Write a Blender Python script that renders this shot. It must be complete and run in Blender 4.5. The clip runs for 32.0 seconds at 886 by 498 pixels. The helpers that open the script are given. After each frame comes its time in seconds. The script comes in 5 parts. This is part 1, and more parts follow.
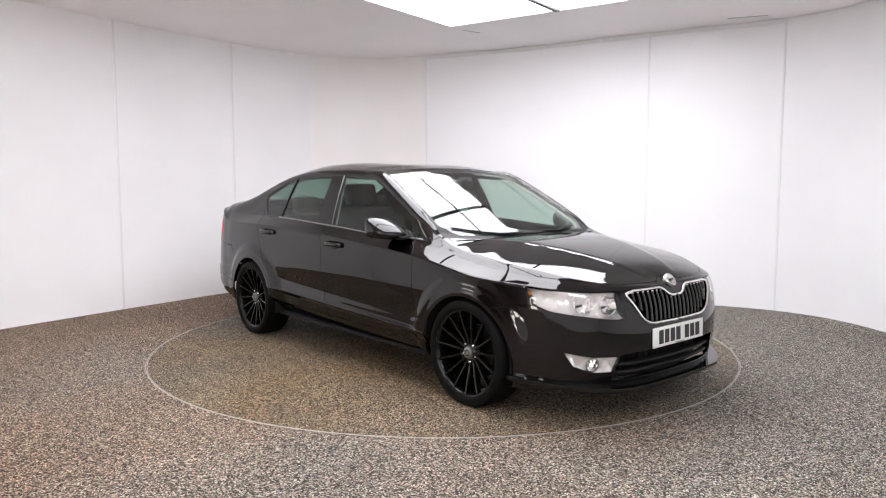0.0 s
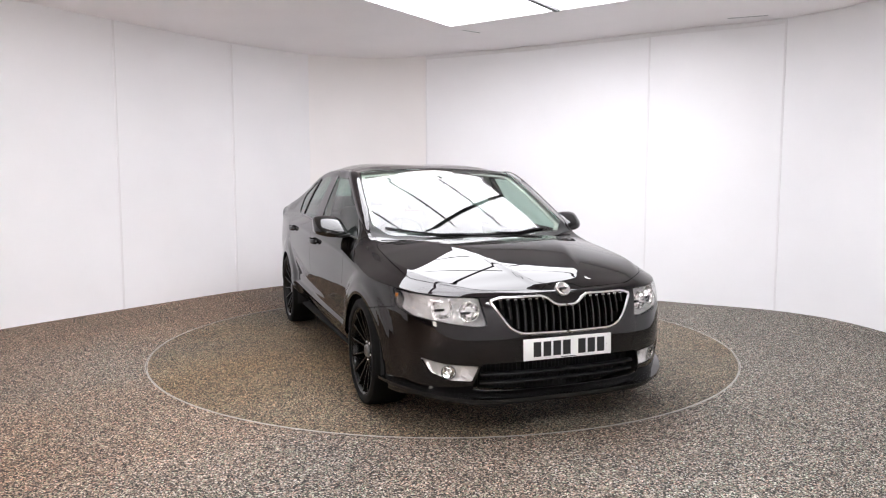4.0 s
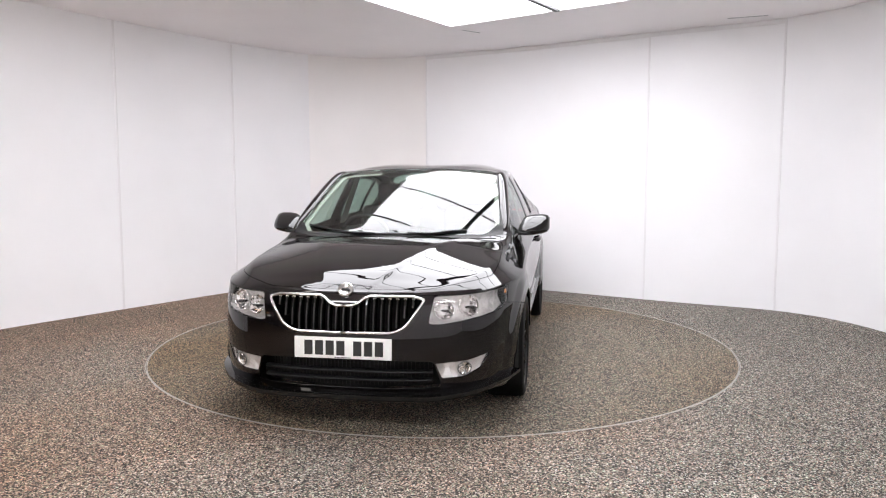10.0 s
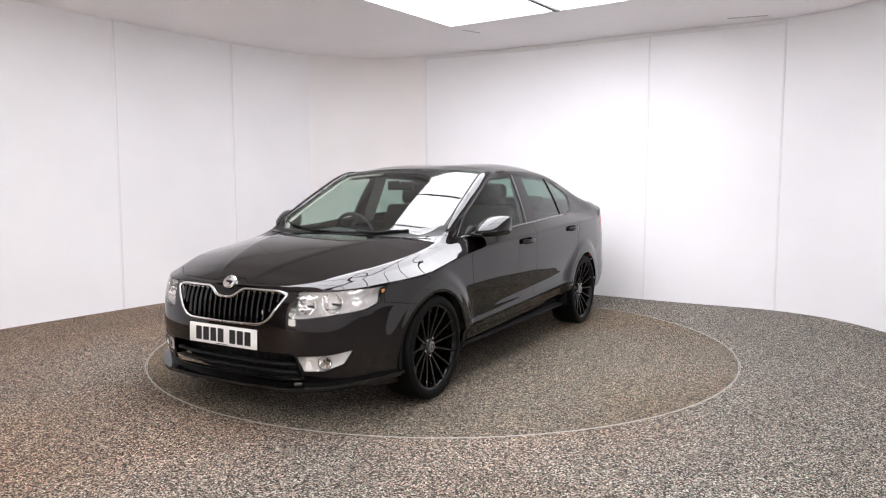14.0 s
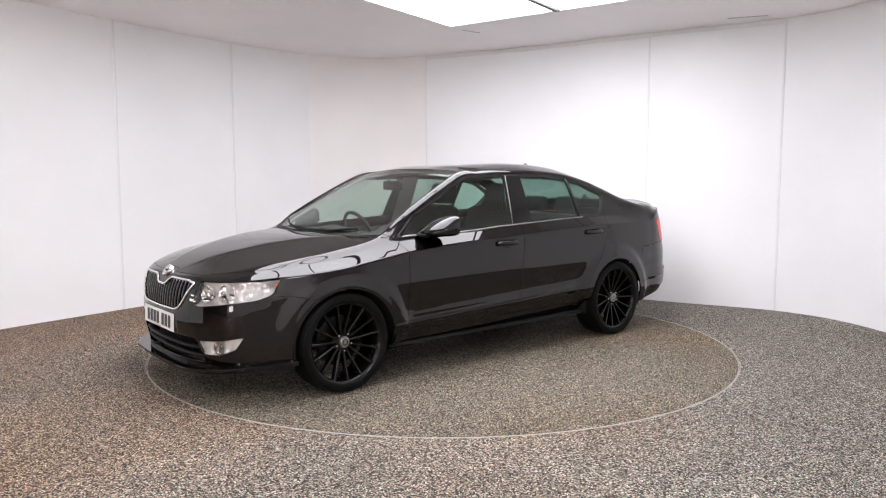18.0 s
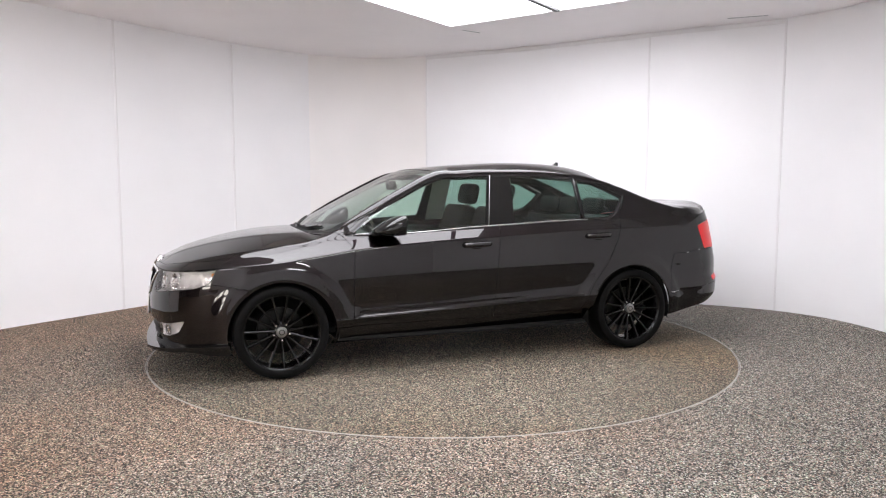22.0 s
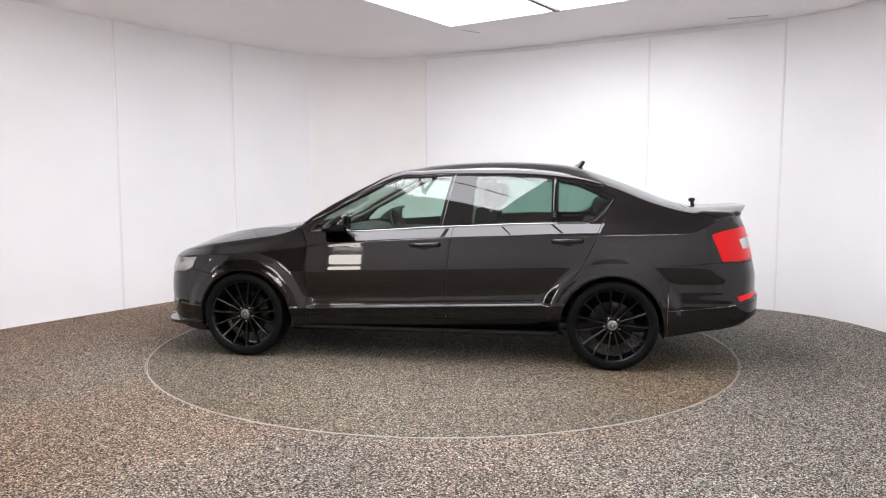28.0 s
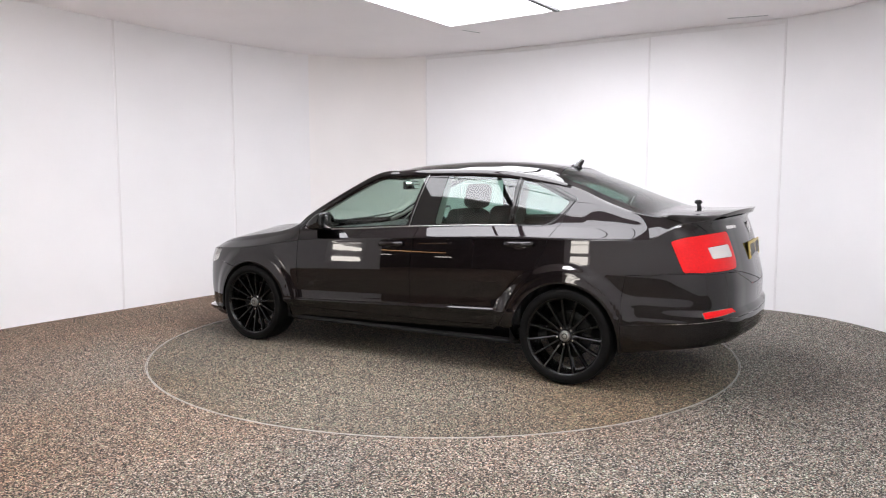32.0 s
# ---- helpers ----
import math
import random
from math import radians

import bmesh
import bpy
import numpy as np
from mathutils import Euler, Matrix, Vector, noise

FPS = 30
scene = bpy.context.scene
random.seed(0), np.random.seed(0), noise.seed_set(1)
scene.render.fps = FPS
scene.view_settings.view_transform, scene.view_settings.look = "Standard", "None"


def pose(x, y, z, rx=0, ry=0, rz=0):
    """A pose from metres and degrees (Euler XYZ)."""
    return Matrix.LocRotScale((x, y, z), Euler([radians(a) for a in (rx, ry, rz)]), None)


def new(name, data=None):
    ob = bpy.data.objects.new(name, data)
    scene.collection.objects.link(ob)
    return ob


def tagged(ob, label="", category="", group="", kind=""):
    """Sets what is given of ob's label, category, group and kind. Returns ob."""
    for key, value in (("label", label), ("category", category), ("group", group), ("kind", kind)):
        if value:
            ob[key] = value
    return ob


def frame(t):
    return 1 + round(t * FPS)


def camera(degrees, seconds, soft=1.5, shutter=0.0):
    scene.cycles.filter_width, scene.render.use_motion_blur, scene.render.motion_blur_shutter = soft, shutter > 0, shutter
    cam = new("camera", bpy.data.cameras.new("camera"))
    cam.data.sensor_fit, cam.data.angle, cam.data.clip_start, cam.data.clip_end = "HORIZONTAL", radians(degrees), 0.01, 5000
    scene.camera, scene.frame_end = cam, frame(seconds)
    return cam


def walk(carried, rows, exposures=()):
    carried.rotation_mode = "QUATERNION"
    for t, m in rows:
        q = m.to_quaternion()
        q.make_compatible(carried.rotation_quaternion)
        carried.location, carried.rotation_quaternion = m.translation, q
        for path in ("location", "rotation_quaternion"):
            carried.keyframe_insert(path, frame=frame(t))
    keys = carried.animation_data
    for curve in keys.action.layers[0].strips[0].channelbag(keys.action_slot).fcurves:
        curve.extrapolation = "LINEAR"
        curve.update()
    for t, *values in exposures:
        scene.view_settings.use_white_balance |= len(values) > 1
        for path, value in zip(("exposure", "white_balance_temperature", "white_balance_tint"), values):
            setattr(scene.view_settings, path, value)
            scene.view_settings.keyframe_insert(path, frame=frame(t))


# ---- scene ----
cam = camera(62.92, 32.0, soft=1.15)
CAMERA_POSE = pose(0, -5.837, 1.3045, 90 - 5.36, 0, 0)
walk(cam, [(0, CAMERA_POSE), (32, CAMERA_POSE)], [(0, 0.52), (32, 0.52)])

CEILING = 2.887
LIGHT_CORNER, LIGHT_TURN = (0.08, 1.78), -35.0
LIGHT_ACROSS, LIGHT_ALONG = 2.4, 3.6

world = bpy.data.worlds.new("world")
scene.world = world
world.use_nodes = True
world.node_tree.nodes["Background"].inputs[0].default_value = (0.8, 0.85, 0.9, 1)
world.node_tree.nodes["Background"].inputs[1].default_value = 0.05


# ---- materials ----
def mat(name, base, rough=0.5, metal=0.0, coat=0.0, coat_rough=0.03, noise_scale=0.0, noise_amount=0.0, bump=0.0,
        bump_scale=200.0, emit=None, strength=0.0, ior=1.5):
    m = bpy.data.materials.new(name)
    m.use_nodes = True
    nt = m.node_tree
    b = nt.nodes["Principled BSDF"]
    b.inputs["Base Color"].default_value = (*base, 1)
    b.inputs["Roughness"].default_value = rough
    b.inputs["Metallic"].default_value = metal
    b.inputs["IOR"].default_value = ior
    b.inputs["Coat Weight"].default_value = coat
    b.inputs["Coat Roughness"].default_value = coat_rough
    if emit:
        b.inputs["Emission Color"].default_value = (*emit, 1)
        b.inputs["Emission Strength"].default_value = strength
    if noise_amount or bump:
        tc = nt.nodes.new("ShaderNodeTexCoord")
    if noise_amount:
        big = nt.nodes.new("ShaderNodeTexNoise")
        big.inputs["Scale"].default_value = noise_scale
        big.inputs["Detail"].default_value = 6
        nt.links.new(tc.outputs["Object"], big.inputs["Vector"])
        ramp = nt.nodes.new("ShaderNodeMapRange")
        ramp.inputs["From Min"].default_value, ramp.inputs["From Max"].default_value = 0.25, 0.75
        ramp.inputs["To Min"].default_value, ramp.inputs["To Max"].default_value = 1 - noise_amount, 1 + noise_amount
        nt.links.new(big.outputs["Fac"], ramp.inputs["Value"])
        mul = nt.nodes.new("ShaderNodeVectorMath")
        mul.operation = "MULTIPLY"
        mul.inputs[0].default_value = base
        nt.links.new(ramp.outputs["Result"], mul.inputs[1])
        nt.links.new(mul.outputs["Vector"], b.inputs["Base Color"])
        rr = nt.nodes.new("ShaderNodeMapRange")
        rr.inputs["To Min"].default_value, rr.inputs["To Max"].default_value = rough * 0.85, min(1, rough * 1.15)
        nt.links.new(big.outputs["Fac"], rr.inputs["Value"])
        nt.links.new(rr.outputs["Result"], b.inputs["Roughness"])
    if bump:
        fine = nt.nodes.new("ShaderNodeTexNoise")
        fine.inputs["Scale"].default_value = bump_scale
        fine.inputs["Detail"].default_value = 3
        nt.links.new(tc.outputs["Object"], fine.inputs["Vector"])
        bp = nt.nodes.new("ShaderNodeBump")
        bp.inputs["Strength"].default_value = bump
        bp.inputs["Distance"].default_value = 0.002
        nt.links.new(fine.outputs["Fac"], bp.inputs["Height"])
        nt.links.new(bp.outputs["Normal"], b.inputs["Normal"])
    return m


def glass_mat(name, tint, gloss_least=0.07, rough=0.0):
    """A thin pane: clear tinted glass with a mirror gloss that grows at grazing angles."""
    m = bpy.data.materials.new(name)
    m.use_nodes = True
    nt = m.node_tree
    nt.nodes.clear()
    out = nt.nodes.new("ShaderNodeOutputMaterial")
    mix = nt.nodes.new("ShaderNodeMixShader")
    clear = nt.nodes.new("ShaderNodeBsdfTransparent")
    clear.inputs["Color"].default_value = (*tint, 1)
    gloss = nt.nodes.new("ShaderNodeBsdfGlossy")
    gloss.inputs["Roughness"].default_value = rough
    face = nt.nodes.new("ShaderNodeLayerWeight")
    face.inputs["Blend"].default_value = 0.5
    steep = nt.nodes.new("ShaderNodeMath")
    steep.operation = "POWER"
    steep.inputs[1].default_value = 5
    nt.links.new(face.outputs["Facing"], steep.inputs[0])
    schlick = nt.nodes.new("ShaderNodeMath")
    schlick.operation = "MULTIPLY_ADD"
    schlick.inputs[1].default_value, schlick.inputs[2].default_value = 1 - gloss_least, gloss_least
    nt.links.new(steep.outputs[0], schlick.inputs[0])
    nt.links.new(schlick.outputs[0], mix.inputs[0])
    nt.links.new(clear.outputs[0], mix.inputs[1])
    nt.links.new(gloss.outputs[0], mix.inputs[2])
    nt.links.new(mix.outputs[0], out.inputs["Surface"])
    return m


def floor_mat(name, shift, brown=(1.0, 0.80, 0.62), browned=0.7, from_left=False, soften=0.0, tint=(1.0, 1.0, 1.0)):
    """Flecked resin-bound aggregate: 7 mm grains of cream, tan, brown and near black."""
    m = bpy.data.materials.new(name)
    m.use_nodes = True
    nt = m.node_tree
    b = nt.nodes["Principled BSDF"]
    tc = nt.nodes.new("ShaderNodeTexCoord")
    vor = nt.nodes.new("ShaderNodeTexVoronoi")
    vor.inputs["Scale"].default_value = 160
    nt.links.new(tc.outputs["Object"], vor.inputs["Vector"])
    sep = nt.nodes.new("ShaderNodeSeparateColor")
    nt.links.new(vor.outputs["Color"], sep.inputs[0])
    ramp = nt.nodes.new("ShaderNodeValToRGB")
    ramp.color_ramp.interpolation = "CONSTANT"
    stops = ((0.0, (0.004, 0.003, 0.003)), (0.30, (0.022, 0.018, 0.014)), (0.46, (0.11, 0.09, 0.07)), (0.54, (0.22, 0.185, 0.15)),
             (0.72, (0.34, 0.30, 0.255)), (0.86, (0.48, 0.435, 0.385)), (0.95, (0.70, 0.66, 0.60)))
    stops = [(p, tuple(0.17 * soften + v * (1 - soften) * w for v, w in zip(c, tint))) for p, c in stops]
    els = ramp.color_ramp.elements
    for k, (p, c) in enumerate(stops):
        e = els[k] if k < 2 else els.new(p)
        e.position, e.color = p, (*c, 1)
    nt.links.new(sep.outputs[0], ramp.inputs[0])
    # some grains lean to red, some to grey-green
    hue = nt.nodes.new("ShaderNodeValToRGB")
    hue.color_ramp.interpolation = "CONSTANT"
    for k, (p, c) in enumerate(((0.0, (0.80, 1.06, 0.92)), (0.16, (1.0, 1.0, 1.0)), (0.78, (1.18, 0.91, 0.84)), (0.90, (0.92, 1.0, 1.12)))):
        e = hue.color_ramp.elements[k] if k < 2 else hue.color_ramp.elements.new(p)
        e.position, e.color = p, (*c, 1)
    nt.links.new(sep.outputs[1], hue.inputs[0])
    tone = nt.nodes.new("ShaderNodeVectorMath")
    tone.operation = "MULTIPLY"
    nt.links.new(ramp.outputs["Color"], tone.inputs[0])
    nt.links.new(hue.outputs["Color"], tone.inputs[1])
    clump = nt.nodes.new("ShaderNodeTexNoise")
    clump.inputs["Scale"].default_value = 38
    clump.inputs["Detail"].default_value = 2
    nt.links.new(tc.outputs["Object"], clump.inputs["Vector"])
    cr = nt.nodes.new("ShaderNodeMapRange")
    cr.inputs["From Min"].default_value, cr.inputs["From Max"].default_value = 0.3, 0.7
    cr.inputs["To Min"].default_value, cr.inputs["To Max"].default_value = 0.92, 1.08
    nt.links.new(clump.outputs["Fac"], cr.inputs["Value"])
    tone2 = nt.nodes.new("ShaderNodeVectorMath")
    tone2.operation = "MULTIPLY"
    nt.links.new(tone.outputs["Vector"], tone2.inputs[0])
    nt.links.new(cr.outputs["Result"], tone2.inputs[1])
    big = nt.nodes.new("ShaderNodeTexNoise")
    big.inputs["Scale"].default_value = 0.9
    big.inputs["Detail"].default_value = 5
    nt.links.new(tc.outputs["Object"], big.inputs["Vector"])
    mr = nt.nodes.new("ShaderNodeMapRange")
    mr.inputs["From Min"].default_value, mr.inputs["From Max"].default_value = 0.3, 0.7
    mr.inputs["To Min"].default_value, mr.inputs["To Max"].default_value = 0.86 + shift, 1.1 + shift
    nt.links.new(big.outputs["Fac"], mr.inputs["Value"])
    mul = nt.nodes.new("ShaderNodeVectorMath")
    mul.operation = "MULTIPLY"
    nt.links.new(tone2.outputs["Vector"], mul.inputs[0])
    nt.links.new(mr.outputs["Result"], mul.inputs[1])
    # broad brown patches
    brown_noise = nt.nodes.new("ShaderNodeTexNoise")
    brown_noise.inputs["Scale"].default_value = 0.3
    brown_noise.inputs["Detail"].default_value = 4
    nt.links.new(tc.outputs["Object"], brown_noise.inputs["Vector"])
    sr = nt.nodes.new("ShaderNodeMapRange")
    sr.inputs["From Min"].default_value, sr.inputs["From Max"].default_value = 0.45, 0.7
    sr.inputs["To Max"].default_value = browned
    if from_left:
        # browner towards the left: warm bounced light put into the floor colour
        sx = nt.nodes.new("ShaderNodeSeparateXYZ")
        nt.links.new(tc.outputs["Object"], sx.inputs[0])
        lean = nt.nodes.new("ShaderNodeMath")
        lean.operation = "MULTIPLY_ADD"
        lean.inputs[1].default_value = -0.065
        nt.links.new(sx.outputs["X"], lean.inputs[0])
        nt.links.new(brown_noise.outputs["Fac"], lean.inputs[2])
        nt.links.new(lean.outputs[0], sr.inputs["Value"])
    else:
        nt.links.new(brown_noise.outputs["Fac"], sr.inputs["Value"])
    brown_mix = nt.nodes.new("ShaderNodeMix")
    brown_mix.data_type, brown_mix.blend_type = "RGBA", "MULTIPLY"
    brown_mix.inputs["B"].default_value = (*brown, 1)
    nt.links.new(sr.outputs["Result"], brown_mix.inputs["Factor"])
    nt.links.new(mul.outputs["Vector"], brown_mix.inputs["A"])
    nt.links.new(brown_mix.outputs["Result"], b.inputs["Base Color"])
    b.inputs["Roughness"].default_value = 0.7
    b.inputs["Specular IOR Level"].default_value = 0.2
    bp = nt.nodes.new("ShaderNodeBump")
    bp.inputs["Strength"].default_value = 0.6
    bp.inputs["Distance"].default_value = 0.003
    bp.invert = True
    nt.links.new(vor.outputs["Distance"], bp.inputs["Height"])
    nt.links.new(bp.outputs["Normal"], b.inputs["Normal"])
    return m


def facet_mat(name, base, rough, metal, spread, scale):
    """Bright metallised plastic cut into small flutes that each lean their own way."""
    m = mat(name, base, rough, metal)
    nt = m.node_tree
    tc = nt.nodes.new("ShaderNodeTexCoord")
    mp = nt.nodes.new("ShaderNodeMapping")
    mp.inputs["Scale"].default_value = scale
    nt.links.new(tc.outputs["Object"], mp.inputs["Vector"])
    vor = nt.nodes.new("ShaderNodeTexVoronoi")
    vor.inputs["Scale"].default_value = 1.0
    nt.links.new(mp.outputs["Vector"], vor.inputs["Vector"])
    lean = nt.nodes.new("ShaderNodeVectorMath")
    lean.operation = "SUBTRACT"
    lean.inputs[1].default_value = (0.5, 0.5, 0.30)
    nt.links.new(vor.outputs["Color"], lean.inputs[0])
    size = nt.nodes.new("ShaderNodeVectorMath")
    size.operation = "SCALE"
    size.inputs["Scale"].default_value = spread
    nt.links.new(lean.outputs["Vector"], size.inputs[0])
    geo = nt.nodes.new("ShaderNodeNewGeometry")
    add = nt.nodes.new("ShaderNodeVectorMath")
    nt.links.new(geo.outputs["Normal"], add.inputs[0])
    nt.links.new(size.outputs["Vector"], add.inputs[1])
    unit = nt.nodes.new("ShaderNodeVectorMath")
    unit.operation = "NORMALIZE"
    nt.links.new(add.outputs["Vector"], unit.inputs[0])
    nt.links.new(unit.outputs["Vector"], nt.nodes["Principled BSDF"].inputs["Normal"])
    return m


def emitter(name, color, strength):
    m = bpy.data.materials.new(name)
    m.use_nodes = True
    nt = m.node_tree
    nt.nodes.clear()
    out = nt.nodes.new("ShaderNodeOutputMaterial")
    em = nt.nodes.new("ShaderNodeEmission")
    em.inputs[0].default_value, em.inputs[1].default_value = (*color, 1), strength
    nt.links.new(em.outputs[0], out.inputs["Surface"])
    return m


M_PAINT = mat("black_metallic_paint", (0.0100, 0.0078, 0.0086), 0.42, 1.0, 1.0, 0.004, 900, 0.25)
M_PAINT.node_tree.nodes["Principled BSDF"].inputs["Specular Tint"].default_value = (0.05, 0.045, 0.045, 1)
M_GLOSS = mat("gloss_black_plastic", (0.005, 0.005, 0.005), 0.04)
M_BLACK = mat("matt_black_plastic", (0.006, 0.006, 0.006), 0.5, noise_scale=60, noise_amount=0.2, bump=0.15, bump_scale=500)
M_BLACK.node_tree.nodes["Principled BSDF"].inputs["Specular IOR Level"].default_value = 0.25
M_LINER = mat("black_felt_liner", (0.006, 0.006, 0.006), 0.9, noise_scale=30, noise_amount=0.2)
M_CHROME = mat("chrome", (0.78, 0.78, 0.77), 0.12, 1.0)
M_SATIN = mat("satin_aluminium_trim", (0.32, 0.32, 0.32), 0.3, 1.0, noise_scale=20, noise_amount=0.08)
M_SILVER = facet_mat("bright_silver_plastic", (0.93, 0.92, 0.91), 0.15, 0.6, 0.5, (40, 40, 20))
M_REFLECTOR = facet_mat("lamp_reflector", (0.94, 0.93, 0.92), 0.06, 1.0, 0.9, (70, 70, 35))
M_HOUSING = facet_mat("silver_lamp_housing", (0.93, 0.91, 0.90), 0.14, 0.55, 0.65, (45, 45, 14))
M_LAMP_GLASS = glass_mat("clear_lamp_lens", (0.95, 0.95, 0.95), 0.05)
M_GREEN = glass_mat("green_tinted_glass", (0.66, 0.82, 0.75), 0.08)
M_PRIVACY = glass_mat("dark_green_tinted_glass", (0.40, 0.56, 0.50), 0.08)
M_SCREEN = glass_mat("windscreen_glass", (0.74, 0.83, 0.78), 0.115)
M_RED = mat("red_lamp_lens", (0.90, 0.004, 0.008), 0.3, coat=0.3, noise_scale=90, noise_amount=0.08)
M_RED.node_tree.nodes["Principled BSDF"].inputs["Specular IOR Level"].default_value = 0.2
M_WHITE_LENS = mat("white_reversing_lens", (0.75, 0.72, 0.70), 0.1, coat=1.0)
M_AMBER = mat("amber_lens", (0.7, 0.22, 0.02), 0.1, coat=1.0)
M_TYRE = mat("tyre_rubber", (0.0035, 0.0035, 0.0035), 0.6, noise_scale=40, noise_amount=0.2, bump=0.1, bump_scale=300)
M_TYRE.node_tree.nodes["Principled BSDF"].inputs["Specular IOR Level"].default_value = 0.12
M_RIM = mat("satin_black_alloy", (0.004, 0.004, 0.004), 0.25, coat=0.2, coat_rough=0.06, noise_scale=30, noise_amount=0.15)
M_RIM.node_tree.nodes["Principled BSDF"].inputs["Specular IOR Level"].default_value = 0.2
M_DISC = mat("brake_steel", (0.02, 0.02, 0.019), 0.4, 1.0, noise_scale=60, noise_amount=0.2)
M_PLATE_W = mat("white_plate", (0.86, 0.86, 0.84), 0.35, noise_scale=20, noise_amount=0.03)
M_PLATE_Y = mat("yellow_plate", (0.62, 0.45, 0.08), 0.35)
M_INK = mat("black_print", (0.01, 0.01, 0.01), 0.4)
M_SEAT = mat("charcoal_seat_fabric", (0.025, 0.024, 0.024), 0.9, noise_scale=25, noise_amount=0.2)
M_DASH = mat("dark_grey_dashboard", (0.03, 0.03, 0.031), 0.6, noise_scale=80, noise_amount=0.15, bump=0.2, bump_scale=500)
M_LINING = mat("pale_grey_headlining", (0.42, 0.41, 0.38), 0.9, noise_scale=60, noise_amount=0.06)
M_MIRROR = mat("mirror_glass", (0.85, 0.85, 0.85), 0.02, 1.0)
M_WALL = mat("white_wall_panel", (0.91, 0.905, 0.92), 0.42, noise_scale=1.3, noise_amount=0.025, bump=0.04, bump_scale=40)
M_BACK = mat("white_wall_paint", (0.89, 0.88, 0.89), 0.6, noise_scale=1.3, noise_amount=0.03, bump=0.04, bump_scale=40)
# the white wall panel tinted for warm light that the curved corner catches
M_CORNER = mat("corner_panel_warm_light", (0.915, 0.89, 0.88), 0.42, noise_scale=1.3, noise_amount=0.025, bump=0.04, bump_scale=40)
M_DARK = mat("dark_grey_wall_paint", (0.035, 0.032, 0.032), 0.7, noise_scale=1.3, noise_amount=0.1, bump=0.04, bump_scale=40)
M_CEIL = mat("white_ceiling_paint", (0.95, 0.92, 0.93), 0.7, noise_scale=1.1, noise_amount=0.03, bump=0.05, bump_scale=120)
M_TRIM = mat("white_plastic_trim", (0.84, 0.83, 0.84), 0.35, noise_scale=6, noise_amount=0.03)
M_FLOOR = floor_mat("flecked_floor", 0.0, (1.12, 0.85, 0.68), 0.85, True, soften=0.10, tint=(1.0, 0.99, 0.985))
M_TABLE_FLOOR = floor_mat("flecked_turntable_top", -0.18, (1.10, 0.88, 0.62), 1.0, soften=0.12, tint=(1.04, 0.96, 0.84))
M_EDGE = mat("worn_aluminium_edge", (0.38, 0.36, 0.33), 0.5, 0.3, noise_scale=25, noise_amount=0.2)
M_PANEL = emitter("lit_diffuser", (0.988, 0.98, 1.03), 6.6)
M_STRIP = emitter("lit_warm_strip", (1.0, 0.55, 0.25), 5.0)
M_TUBE = emitter("lit_tube", (1.0, 0.93, 0.86), 12.0)
M_SMALL = emitter("lit_fill_diffuser", (0.988, 0.98, 1.02), 25.0)
M_FRAME = mat("grey_light_frame", (0.10, 0.10, 0.10), 0.5, noise_scale=15, noise_amount=0.1)


# ---- mesh helpers ----
def part(name, bm, material, parent=None, label="", smooth=True):
    me = bpy.data.meshes.new(name)
    bm.normal_update()
    bm.to_mesh(me)
    bm.free()
    for m in (material if isinstance(material, (list, tuple)) else [material]):
        me.materials.append(m)
    if smooth:
        me.shade_smooth()
    ob = new(name, me)
    ob.parent = parent
    if label:
        ob["label"] = label
    return ob


def box_bm(x0, x1, y0, y1, z0, z1, bevel=0.0, seg=2, bm=None):
    bm = bm or bmesh.new()
    r = bmesh.ops.create_cube(bm, size=1, matrix=Matrix.Translation(((x0 + x1) / 2, (y0 + y1) / 2, (z0 + z1) / 2)) @
                              Matrix.Diagonal((x1 - x0, y1 - y0, z1 - z0, 1)))
    if bevel:
        edges = {e for v in r["verts"] for e in v.link_edges}
        bmesh.ops.bevel(bm, geom=list(edges), offset=bevel, segments=seg, affect="EDGES", profile=0.5)
    return bm


def sharp(ob, degrees=35):
    ob.data.set_sharp_from_angle(angle=radians(degrees))
    return ob


def sweep_bm(points, normals, width, height, bm=None, closed=False, sink=0.0):
    """A strip with a flat rounded profile along points; width lies in the surface, height stands on it."""
    bm = bm or bmesh.new()
    pts = [Vector(p) for p in points]
    n = len(pts)
    rings = []
    for i in range(n):
        a = pts[(i - 1) % n] if closed or i else pts[i]
        c = pts[(i + 1) % n] if closed or i < n - 1 else pts[i]
        t = (c - a).normalized()
        nn = Vector(normals[i]).normalized()
        s = t.cross(nn).normalized()
        prof = ((-0.5, 0), (-0.5, 0.6), (-0.3, 1), (0.3, 1), (0.5, 0.6), (0.5, 0))
        rings.append([bm.verts.new(pts[i] + s * (w * width) + nn * (h * height - sink)) for w, h in prof])
    k = len(rings[0])
    for i in range(n if closed else n - 1):
        a, c = rings[i], rings[(i + 1) % n]
        for j in range(k):
            bm.faces.new((a[j], a[(j + 1) % k], c[(j + 1) % k], c[j]))
    if not closed:
        bm.faces.new(rings[0][::-1])
        bm.faces.new(rings[-1])
    bmesh.ops.recalc_face_normals(bm, faces=bm.faces)
    return bm


